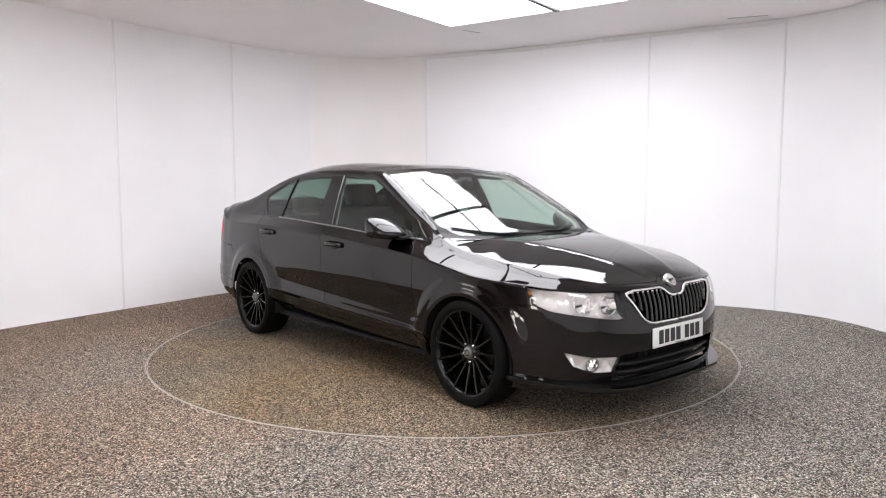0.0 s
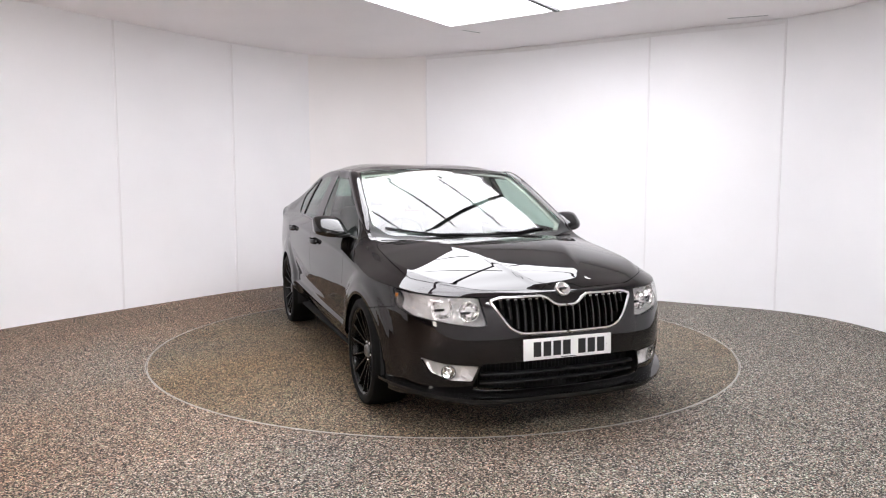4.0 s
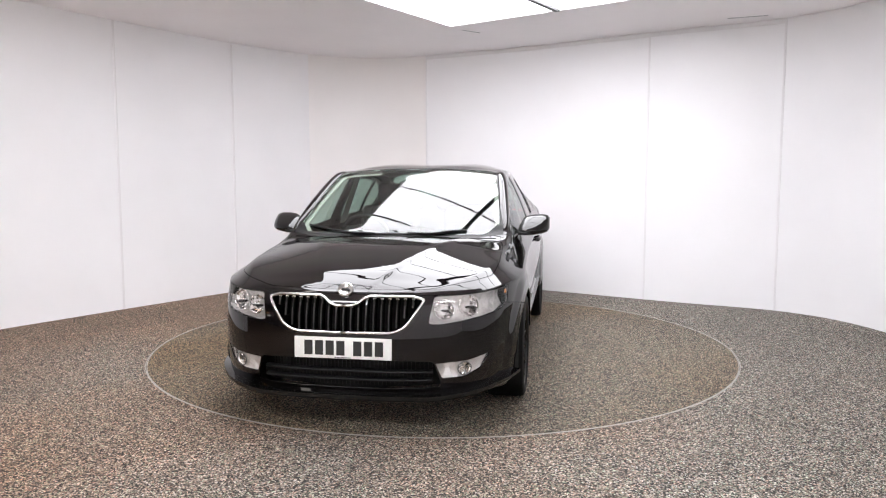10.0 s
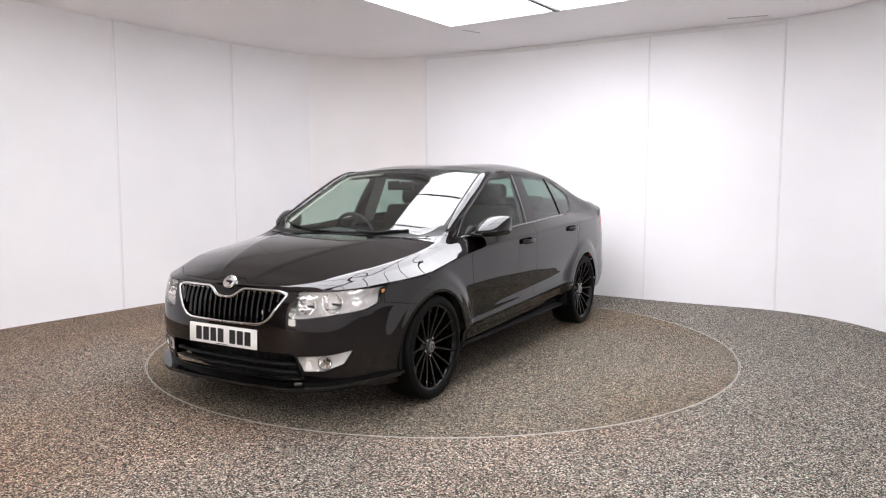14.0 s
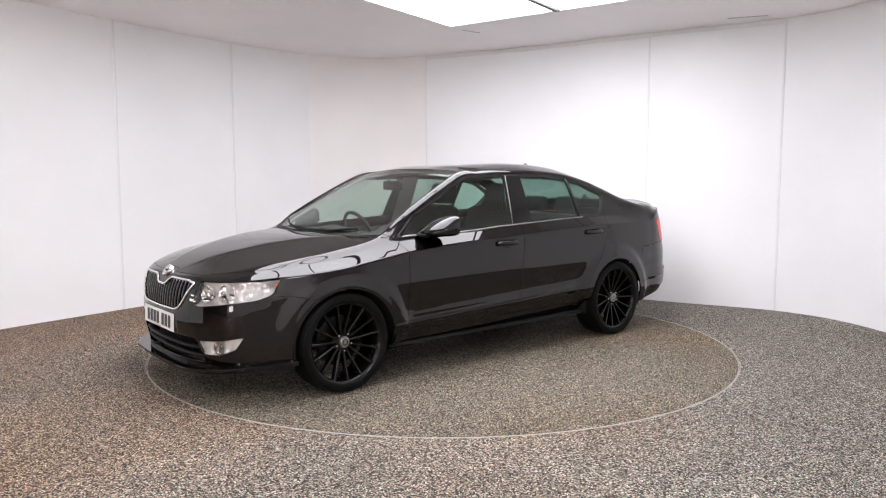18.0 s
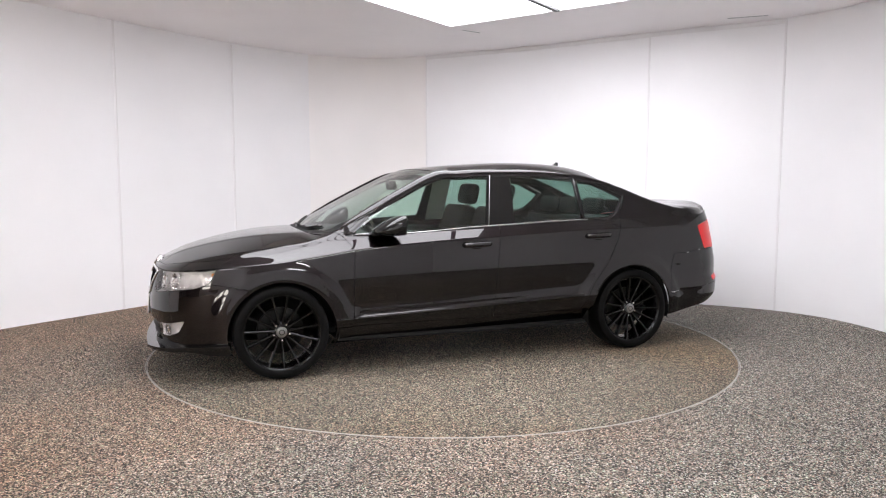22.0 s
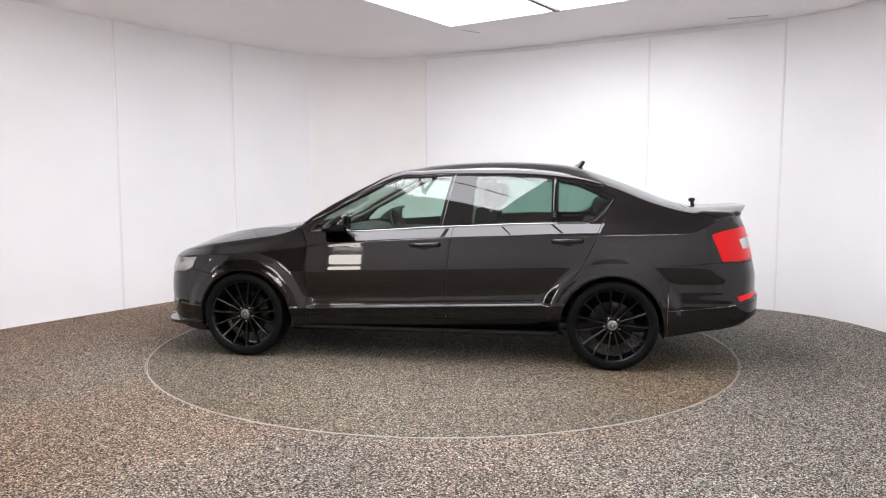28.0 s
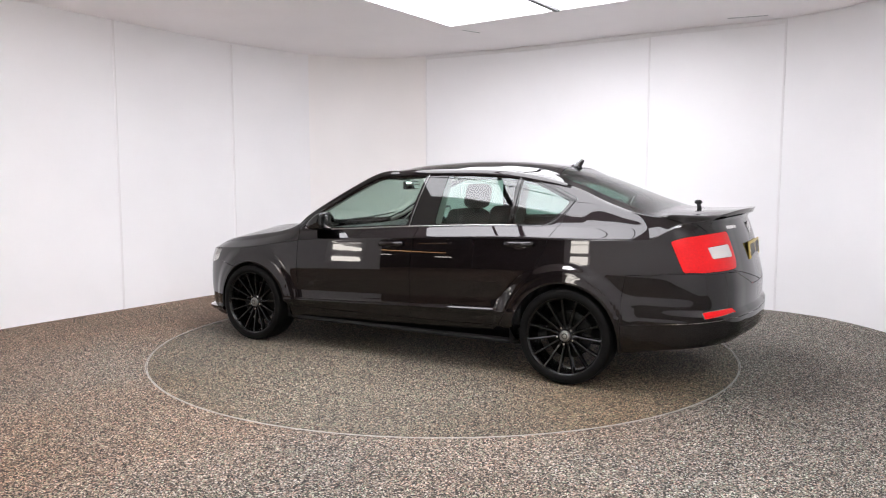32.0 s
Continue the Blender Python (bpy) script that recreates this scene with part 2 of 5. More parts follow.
def tube_bm(points, radius, seg=8, bm=None, closed=False):
    bm = bm or bmesh.new()
    pts = [Vector(p) for p in points]
    n = len(pts)
    rings = []
    ref = Vector((0.13, 0.31, 0.94))
    for i in range(n):
        a = pts[(i - 1) % n] if closed or i else pts[i]
        c = pts[(i + 1) % n] if closed or i < n - 1 else pts[i]
        t = (c - a).normalized()
        s = t.cross(ref).normalized()
        w = s.cross(t)
        r = radius[i] if isinstance(radius, (list, tuple)) else radius
        rings.append([bm.verts.new(pts[i] + (s * math.cos(q) + w * math.sin(q)) * r) for q in [2 * math.pi * j / seg for j in range(seg)]])
    for i in range(n if closed else n - 1):
        a, c = rings[i], rings[(i + 1) % n]
        for j in range(seg):
            bm.faces.new((a[j], a[(j + 1) % seg], c[(j + 1) % seg], c[j]))
    if not closed:
        bm.faces.new(rings[0][::-1])
        bm.faces.new(rings[-1])
    bmesh.ops.recalc_face_normals(bm, faces=bm.faces)
    return bm


def lathe_bm(profile, seg=48, bm=None):
    """Turn (radius, y) pairs about the y axis."""
    bm = bm or bmesh.new()
    rings = [[bm.verts.new((r * math.cos(2 * math.pi * j / seg), y, r * math.sin(2 * math.pi * j / seg))) for j in range(seg)] for r, y in profile]
    for a, c in zip(rings, rings[1:]):
        for j in range(seg):
            bm.faces.new((a[j], a[(j + 1) % seg], c[(j + 1) % seg], c[j]))
    bmesh.ops.recalc_face_normals(bm, faces=bm.faces)
    return bm


def grid_bm(pts, bm=None, closed_u=False):
    """Faces over a list of rows of points."""
    bm = bm or bmesh.new()
    rows = [[bm.verts.new(p) for p in row] for row in pts]
    for a, c in zip(rows, rows[1:]):
        n = len(a)
        for j in range(n if closed_u else n - 1):
            bm.faces.new((a[j], a[(j + 1) % n], c[(j + 1) % n], c[j]))
    return bm


def loft_bm(sections, bm=None):
    """A closed skin over equal closed sections, capped at both ends."""
    bm = bm or bmesh.new()
    rows = [[bm.verts.new(p) for p in s] for s in sections]
    n = len(rows[0])
    for a, c in zip(rows, rows[1:]):
        for j in range(n):
            bm.faces.new((a[j], a[(j + 1) % n], c[(j + 1) % n], c[j]))
    bm.faces.new(rows[0][::-1])
    bm.faces.new(rows[-1])
    bmesh.ops.recalc_face_normals(bm, faces=bm.faces)
    return bm


# ---- room ----
def curve_through(points, step=0.08):
    """A smooth line through plan points."""
    pts = [Vector((*p, 0)) for p in points]
    out = []
    for i in range(len(pts) - 1):
        p0, p1, p2, p3 = pts[max(0, i - 1)], pts[i], pts[i + 1], pts[min(len(pts) - 1, i + 2)]
        n = max(2, int((p2 - p1).length / step))
        for k in range(n):
            s = k / n
            out.append(0.5 * ((2 * p1) + (p2 - p0) * s + (2 * p0 - 5 * p1 + 4 * p2 - p3) * s * s + (3 * p1 - p0 - 3 * p2 + p3) * s ** 3))
    out.append(pts[-1])
    return out


def wall(name, plan, label, thick=0.12, material=None):
    line = curve_through(plan)
    bm = bmesh.new()
    rows = []
    for i, p in enumerate(line):
        t = (line[min(i + 1, len(line) - 1)] - line[max(0, i - 1)]).normalized()
        out = Vector((-t.y, t.x, 0))
        q = p + out * thick
        rows.append([Vector((p.x, p.y, 0)), Vector((p.x, p.y, CEILING)), Vector((q.x, q.y, CEILING)), Vector((q.x, q.y, 0))])
    loft_bm(rows, bm)
    return sharp(tagged(part(name, bm, material or M_WALL), label, "wall", kind="structure"), 40)


def build_room():
    left = wall("wall_left", [(-4.3, -2.4), (-4.28, -1.8), (-4.25, -1.2), (-4.1, -0.1), (-3.91, 0.45), (-3.63, 0.9), (-3.26, 1.48), (-2.9, 2.02), (-2.54, 2.56),
                              (-2.1, 3.05), (-1.69, 3.42)], "smooth white curved studio wall of joined panels")
    corner = wall("wall_corner", [(-1.69, 3.42), (-1.2, 3.66), (-0.72, 3.70), (-0.40, 3.63), (-0.21, 3.54)], "white curved corner panel between two studio walls, tinted for warm light", 0.12, M_CORNER)
    right = wall("wall_right", [(-0.21, 3.54), (0.1, 3.39), (0.6, 3.13), (1.27, 2.74), (2.01, 2.24), (2.54, 1.89), (3.0, 1.63), (3.35, 1.40), (3.63, 1.06), (3.78, 0.65), (3.84, 0.2), (3.9, -0.8),
                                (3.95, -2.0), (4.0, -6.2)], "glossy white curved studio wall of joined panels")
    wall("wall_back", [(4.0, -6.2), (0, -6.2), (-4.3, -6.2)], "plain white studio wall facing the turntable", 0.12, M_BACK)
    # the dark bay behind the entrance
    wall("wall_bay_south", [(-4.3, -6.2), (-7.6, -6.2)], "dark grey wall of the bay beside the studio", 0.12, M_DARK)
    wall("wall_bay_west", [(-7.6, -6.2), (-7.6, -2.4)], "dark grey wall of the bay beside the studio", 0.12, M_DARK)
    wall("wall_bay_north", [(-7.6, -2.4), (-4.42, -2.4)], "dark grey wall of the bay beside the studio", 0.12, M_DARK)
    strips = ((left, -3.26, 1.48, 0.0), (left, -2.44, 2.68, 0.9), (corner, -1.62, 3.47, 0.9), (right, 2.22, 2.10, 0.0), (right, 3.35, 1.40, 0.0), (right, -0.21, 3.54, 0.0))
    for w, x, y, low in strips:
        out = Vector((-x, -y - 1.0, 0)).normalized()
        side = Vector((-out.y, out.x, 0))
        bm = bmesh.new()
        z0, z1 = (0.0, CEILING) if low == 0 else (0.0, CEILING - 0.02)
        rows = []
        for z in (z0, z1):
            c = Vector((x, y, z))
            rows.append([c + side * a + out * d for a, d in ((-0.011, -0.02), (-0.011, 0.003), (-0.006, 0.006), (0.006, 0.006), (0.011, 0.003), (0.011, -0.02))])
        loft_bm(rows, bm)
        part("joint_strip", bm, M_TRIM, w, "white plastic strip over a panel joint", smooth=False)
    # trim under the ceiling along the right wall
    line = [p for p in curve_through([(-0.21, 3.54), (0.1, 3.39), (0.6, 3.13), (1.27, 2.74), (2.01, 2.24), (2.54, 1.89), (3.0, 1.63), (3.35, 1.40)])]
    bm = bmesh.new()
    rows = []
    for i, p in enumerate(line):
        t = (line[min(i + 1, len(line) - 1)] - line[max(0, i - 1)]).normalized()
        inn = Vector((t.y, -t.x, 0))
        rows.append([p + inn * d + Vector((0, 0, z)) for d, z in ((-0.01, CEILING - 0.05), (0.012, CEILING - 0.05), (0.012, CEILING - 0.004), (-0.01, CEILING - 0.004))])
    loft_bm(rows, bm)
    sharp(tagged(part("trim", bm, M_TRIM), "thin white trim where wall meets ceiling", "trim", kind="structure"))
    # floor with a round well for the turntable
    bm = bmesh.new()
    R = 2.252
    inner = [bm.verts.new((R * math.cos(a), R * math.sin(a), 0)) for a in [2 * math.pi * k / 180 for k in range(180)]]
    outer = [bm.verts.new((9 * math.cos(a), 9 * math.sin(a), 0)) for a in [2 * math.pi * k / 180 for k in range(180)]]
    well = [bm.verts.new((R * math.cos(a), R * math.sin(a), -0.10)) for a in [2 * math.pi * k / 180 for k in range(180)]]
    for k in range(180):
        j = (k + 1) % 180
        bm.faces.new((inner[k], outer[k], outer[j], inner[j]))
        bm.faces.new((inner[j], well[j], well[k], inner[k]))
    bm.faces.new(well)
    tagged(part("floor", bm, M_FLOOR, smooth=False), "brown and grey flecked studio floor around a turntable", "floor", kind="structure")
    # metal rim let into the floor
    ring = lathe_bm([(2.2525, 0.0), (2.2525, 0.0016), (2.2575, 0.0016), (2.2575, 0.0)], 180)
    bmesh.ops.rotate(ring, verts=ring.verts, cent=(0, 0, 0), matrix=Matrix.Rotation(radians(90), 3, "X"))
    tagged(part("floor_rim", ring, M_EDGE, smooth=False), "thin worn aluminium rim let into the floor around the turntable", "trim", kind="structure")
    # ceiling with an opening for the light
    e1 = Vector((math.cos(radians(LIGHT_TURN)), math.sin(radians(LIGHT_TURN)), 0))
    e2 = Vector((e1.y, -e1.x, 0))
    c0 = Vector((*LIGHT_CORNER, CEILING))
    corners = [c0, c0 + e1 * LIGHT_ACROSS, c0 + e1 * LIGHT_ACROSS + e2 * LIGHT_ALONG, c0 + e2 * LIGHT_ALONG]
    mid = sum(corners, Vector()) / 4
    far = [c + (c - mid).normalized() * 14 for c in corners]
    bm = bmesh.new()
    vi = [bm.verts.new(c) for c in corners]
    vo = [bm.verts.new(c) for c in far]
    vt = [bm.verts.new(c + Vector((0, 0, 0.16))) for c in corners]
    for k in range(4):
        j = (k + 1) % 4
        bm.faces.new((vi[k], vi[j], vo[j], vo[k]))
        bm.faces.new((vi[k], vt[k], vt[j], vi[j]))
    bm.faces.new(vt)
    bmesh.ops.recalc_face_normals(bm, faces=bm.faces)
    tagged(part("ceiling", bm, M_CEIL, smooth=False), "white painted ceiling with a large light opening", "ceiling", kind="structure")
    # the light: diffuser panels in a frame
    lamp = tagged(new("ceiling_light"), "large rectangular softbox ceiling light of glowing white panels", "ceiling light")
    lamp.matrix_basis = Matrix.Translation(c0) @ Matrix.Rotation(radians(LIGHT_TURN), 4, "Z")
    nx, ny = 2, 6
    px, py = LIGHT_ACROSS / nx, LIGHT_ALONG / ny
    for i in range(nx):
        for j in range(ny):
            box = box_bm(i * px + (0.022 if i else 0.004), (i + 1) * px - (0.004 if i else 0.022), -(j + 1) * py + 0.0125, -j * py - 0.0125, 0.012, 0.02)
            part("diffuser", box, M_PANEL, lamp, smooth=False)
    for j in range(1, ny):
        part("bar", box_bm(0, LIGHT_ACROSS, -j * py - 0.012, -j * py + 0.012, 0.0095, 0.03), M_FRAME, lamp, smooth=False)
    part("beam", box_bm(px - 0.024, px + 0.024, -LIGHT_ALONG, 0, -0.012, 0.034), M_FRAME, lamp, "dark central beam", smooth=False)
    frame_bm = bmesh.new()
    for x0, x1, y0, y1 in ((0, LIGHT_ACROSS, -0.004, 0.012), (0, LIGHT_ACROSS, -LIGHT_ALONG - 0.012, -LIGHT_ALONG + 0.004),
                           (-0.012, 0.004, -LIGHT_ALONG, 0), (LIGHT_ACROSS - 0.004, LIGHT_ACROSS + 0.012, -LIGHT_ALONG, 0)):
        box_bm(x0, x1, y0, y1, -0.004, 0.02, bm=frame_bm)
    part("frame", frame_bm, M_TRIM, lamp, smooth=False)
    # two smaller panels near the rear wall, added out of view as fill light
    for x in (-2.3, 1.5):
        small = tagged(new("fill_panel"), "square glowing ceiling panel in a white frame, added as fill light", "ceiling light", "panel lights by the rear wall")
        small.matrix_basis = Matrix.Translation((x, -4.9, CEILING))
        part("frame", box_bm(-0.62, 0.62, -0.32, 0.32, -0.012, 0.002, 0.003, 1), M_TRIM, small, smooth=False)
        part("diffuser", box_bm(-0.6, 0.6, -0.3, 0.3, -0.0145, -0.0122), M_SMALL, small, smooth=False)
    # slot vents in the ceiling
    for x0, y0, x1, y1 in ((0.20, 1.95, 0.40, 2.10), (2.77, 1.41, 3.12, 1.27)):
        d = Vector((x1 - x0, y1 - y0, 0))
        vent = tagged(new("ceiling_vent"), "narrow grey slot vent in the white ceiling", "vent", "slot vents")
        vent.matrix_basis = Matrix.Translation((x0, y0, CEILING)) @ Matrix.Rotation(math.atan2(d.y, d.x), 4, "Z")
        part("frame", box_bm(0, d.length, -0.016, 0.016, -0.003, 0.004), M_TRIM, vent, smooth=False)
        part("slot", box_bm(0.01, d.length - 0.01, -0.006, 0.006, -0.0045, -0.0032), M_FRAME, vent, "dark slot", smooth=False)
    # stacked tube light on the rear wall
    wl = tagged(new("wall_light"), "wall light of three stacked glowing panels", "wall light")
    wl.matrix_basis = Matrix.Translation((-3.70, -6.19, 0.05))
    part("backplate", box_bm(-0.34, 0.34, 0.0, 0.02, 0.0, 1.75, 0.004), M_TRIM, wl)
    for k in range(3):
        part("tube", box_bm(-0.29, 0.29, 0.021, 0.07, 0.12 + 0.55 * k, 0.50 + 0.55 * k, 0.03, 3), M_TUBE, wl)
    # two short tubes by the entrance
    wl = tagged(new("wall_light"), "wall light of two short glowing tubes beside the entrance", "wall light")
    wl.matrix_basis = Matrix.Translation((-4.27, -1.85, 0.55)) @ Matrix.Rotation(radians(-92), 4, "Z")
    part("backplate", box_bm(-0.30, 0.30, 0.0, 0.012, 0.0, 0.62, 0.004), M_TRIM, wl)
    for k in range(2):
        part("tube", box_bm(-0.22, 0.22, 0.013, 0.05, 0.10 + 0.28 * k, 0.17 + 0.28 * k, 0.015, 3), M_TUBE, wl)
    # strip lights in the dark bay
    for y, z, w, m, label in ((-4.6, 1.16, 0.85, M_STRIP, "long warm orange strip light on a dark wall"), (-3.1, 1.16, 0.45, M_STRIP, "short warm orange strip light on a dark wall"),
                              (-4.0, 0.92, 0.16, M_TUBE, "short white strip light on a dark wall"), (-5.4, 0.85, 0.22, M_TUBE, "short white strip light on a dark wall")):
        strip = tagged(new("strip_light"), label, "strip light", "strip lights in the dark bay")
        strip.matrix_basis = Matrix.Translation((-7.595, y, z)) @ Matrix.Rotation(radians(-90), 4, "Z")
        part("housing", box_bm(-w - 0.02, w + 0.02, 0.0, 0.02, -0.035, 0.035, 0.004), M_FRAME, strip)
        part("tube", box_bm(-w, w, 0.021, 0.035, -0.018, 0.018, 0.005, 2), m, strip)
    # turntable
    table = tagged(new("turntable"), "round flecked turntable flush with the studio floor", "turntable")
    bm = bmesh.new()
    top = [bm.verts.new((2.244 * math.cos(a), 2.244 * math.sin(a), 0)) for a in [2 * math.pi * k / 180 for k in range(180)]]
    low = [bm.verts.new((v.co.x, v.co.y, -0.06)) for v in top]
    bm.faces.new(top)
    for k in range(180):
        j = (k + 1) % 180
        bm.faces.new((top[k], low[k], low[j], top[j]))
    bmesh.ops.recalc_face_normals(bm, faces=bm.faces)
    part("deck", bm, M_TABLE_FLOOR, table, smooth=False)
    part("drum", lathe_y_to_z([(0.3, -0.1), (0.3, -0.06)]), M_LINER, table)
    edge = lathe_bm([(2.2440, -0.03), (2.2440, 0.0010), (2.2480, 0.0010), (2.2480, -0.03)], 180)
    bmesh.ops.rotate(edge, verts=edge.verts, cent=(0, 0, 0), matrix=Matrix.Rotation(radians(90), 3, "X"))
    part("edge", edge, M_EDGE, table, "thin metal edge", smooth=False)
    return table


def lathe_y_to_z(profile, seg=64):
    bm = lathe_bm(profile, seg)
    bmesh.ops.rotate(bm, verts=bm.verts, cent=(0, 0, 0), matrix=Matrix.Rotation(radians(90), 3, "X"))
    return bm


TABLE = build_room()


# ---- car: body surface ----
# The skin is a smooth surface over u (round the plan, nose centre to tail centre) and v (0 to 1: flank, 1 to 2: up and over to the centre line).
def pchip(xs, ys):
    xs, ys = np.array(xs, float), np.array(ys, float)
    if xs[0] > xs[-1]:
        xs, ys = xs[::-1], ys[::-1]
    h, d = np.diff(xs), np.diff(ys) / np.diff(xs)
    m = np.zeros(len(xs))
    for i in range(1, len(xs) - 1):
        if d[i - 1] * d[i] > 0:
            w1, w2 = 2 * h[i] + h[i - 1], h[i] + 2 * h[i - 1]
            m[i] = (w1 + w2) / (w1 / d[i - 1] + w2 / d[i])
    m[0], m[-1] = d[0], d[-1]

    def f(q):
        q = np.clip(np.asarray(q, float), xs[0], xs[-1])
        i = np.clip(np.searchsorted(xs, q, "right") - 1, 0, len(xs) - 2)
        s = (q - xs[i]) / h[i]
        return ((2 * s ** 3 - 3 * s ** 2 + 1) * ys[i] + (s ** 3 - 2 * s ** 2 + s) * h[i] * m[i] +
                (3 * s ** 2 - 2 * s ** 3) * ys[i + 1] + (s ** 3 - s ** 2) * h[i] * m[i + 1])
    return f


def catmull(xs, ys, flat_ends=False):
    """A smooth line with no monotone limit; flat_ends: mirrored at both ends."""
    xs, ys = np.array(xs, float), np.array(ys, float)
    m = np.gradient(ys, xs)
    if flat_ends:
        m[0] = m[-1] = 0

    def f(q):
        q = np.clip(np.asarray(q, float), xs[0], xs[-1])
        i = np.clip(np.searchsorted(xs, q, "right") - 1, 0, len(xs) - 2)
        h = xs[i + 1] - xs[i]
        s = (q - xs[i]) / h
        return ((2 * s ** 3 - 3 * s ** 2 + 1) * ys[i] + (s ** 3 - 2 * s ** 2 + s) * h * m[i] +
                (3 * s ** 2 - 2 * s ** 3) * ys[i + 1] + (s ** 3 - s ** 2) * h * m[i + 1])
    return f


# plan: x, y, lower edge, shoulder height
PLAN = ((2.176, 0.0, 0.19, 0.722), (2.175, 0.15, 0.19, 0.722), (2.167, 0.28, 0.19, 0.720), (2.120, 0.48, 0.19, 0.716), (2.063, 0.61, 0.19, 0.718),
        (1.95, 0.735, 0.19, 0.727), (1.78, 0.822, 0.17, 0.742), (1.60, 0.868, 0.17, 0.751), (1.34, 0.890, 0.18, 0.772), (1.10, 0.892, 0.19, 0.804),
        (0.80, 0.893, 0.20, 0.843), (0.40, 0.899, 0.20, 0.874), (0.0, 0.903, 0.20, 0.895), (-0.5, 0.905, 0.205, 0.917), (-1.0, 0.902, 0.21, 0.937),
        (-1.34, 0.898, 0.22, 0.941), (-1.60, 0.886, 0.235, 0.943), (-1.85, 0.868, 0.262, 0.950), (-2.05, 0.842, 0.285, 1.005), (-2.18, 0.797, 0.30, 1.045),
        (-2.265, 0.735, 0.315, 1.060), (-2.335, 0.62, 0.325, 1.070), (-2.385, 0.42, 0.325, 1.082), (-2.415, 0.2, 0.325, 1.088), (-2.42, 0.0, 0.325, 1.09))
_p = np.array(PLAN)
_s = np.concatenate([[0], np.cumsum(np.hypot(np.diff(_p[:, 0]), np.diff(_p[:, 1])))])
LENGTH = float(_s[-1])
PX, PY, PLOW, PSH = (catmull(_s, _p[:, 0], True), catmull(_s, _p[:, 1]), pchip(_s, _p[:, 2]), pchip(_s, _p[:, 3]))
NOSE = pchip((0.15, 0.3, 0.4, 0.46, 0.56, 0.62, 0.68, 0.725, 0.77), (-0.055, -0.018, -0.003, 0.0, -0.005, -0.013, -0.031, -0.056, -0.09))
TAIL = pchip((0.16, 0.26, 0.32, 0.39, 0.50, 0.54, 0.64, 0.76, 0.92, 1.01, 1.06, 1.09), (0.30, 0.17, 0.07, 0.005, 0.0, 0.02, 0.022, 0.045, 0.085, 0.115, 0.135, 0.12))
TUCK = pchip((0.15, 0.22, 0.27, 0.30, 0.335, 0.375, 0.394, 0.403, 0.408, 0.413, 0.425, 0.430, 0.455, 0.478, 0.488, 0.53, 0.59, 0.64, 0.675, 0.76, 0.86),
             (0.22, 0.125, 0.075, 0.055, 0.043, 0.030, 0.015, 0.0080, 0.0075, 0.0095, 0.0192, 0.0208, 0.0220, 0.0232, 0.0235, 0.0175, 0.007, 0.0015, 0.0, 0.004, 0.012))
_screen = [(x, 0.940 + 0.60 * (1.10 - x) - 0.085 * (1.10 - x) ** 2) for x in (1.10, 1.0, 0.9, 0.8, 0.7, 0.6, 0.5, 0.4, 0.3)]
_top = [(2.15, 0.722), (2.114, 0.735), (2.06, 0.764), (2.0, 0.790), (1.92, 0.822), (1.723, 0.874), (1.495, 0.916), (1.265, 0.940), (1.125, 0.947)] + _screen + [
    (0.2, 1.400), (0.1, 1.414), (0.0, 1.424), (-0.3, 1.438), (-0.5, 1.443), (-0.75, 1.440), (-0.95, 1.430), (-1.10, 1.410), (-1.25, 1.367), (-1.5, 1.276), (-1.75, 1.176), (-1.87, 1.134), (-1.95, 1.118),
    (-2.1, 1.110), (-2.24, 1.103), (-2.31, 1.09), (-2.4, 1.08)]
TOP = pchip([a for a, _ in _top], [b for _, b in _top])
# sections: x, then belt (share of the shoulder's half width, height), roof rail (the same), and the share of the half width at which the top's crown begins, with its part of the rise
SECTIONS = ((-2.4, .965, 1.084, .90, 1.086, .72, .6), (-2.05, .965, 1.050, .90, 1.087, .72, .6), (-1.85, .955, 1.019, .90, 1.091, .70, .55), (-1.6, .924, 1.018, .83, 1.156, .61, .45), (-1.33, .898, 1.020, .745, 1.262, .59, .45),
            (-1.0, .908, 1.015, .715, 1.338, .58, .57), (-0.4, .932, .990, .725, 1.376, .60, .62), (0.2, .924, .957, .735, 1.330, .60, .44), (0.38, .918, .948, .766, 1.265, .613, .37), (0.57, .916, .937, .795, 1.177, .636, .36),
            (0.72, .911, .927, .816, 1.0945, .652, .36), (0.88, .906, .913, .834, 1.001, .668, .36), (1.0, .902, .890, .842, .940, .67, .40), (1.10, .900, .870, .840, .911, .64, .52), (1.34, .90, .828, .836, .871, .58, .62),
            (1.75, .913, .780, .832, .812, .53, .64), (2.0, .90, .742, .80, .757, .48, .70), (2.15, .90, .724, .80, .725, .48, .72))
_f = np.array(SECTIONS)
RB, ZB, RC, ZC, RR, GR = (catmull(_f[:, 0], _f[:, k]) for k in range(1, 7))


def ease(a, b, q):
    s = np.clip((q - a) / (b - a), 0, 1)
    return s * s * (3 - 2 * s)


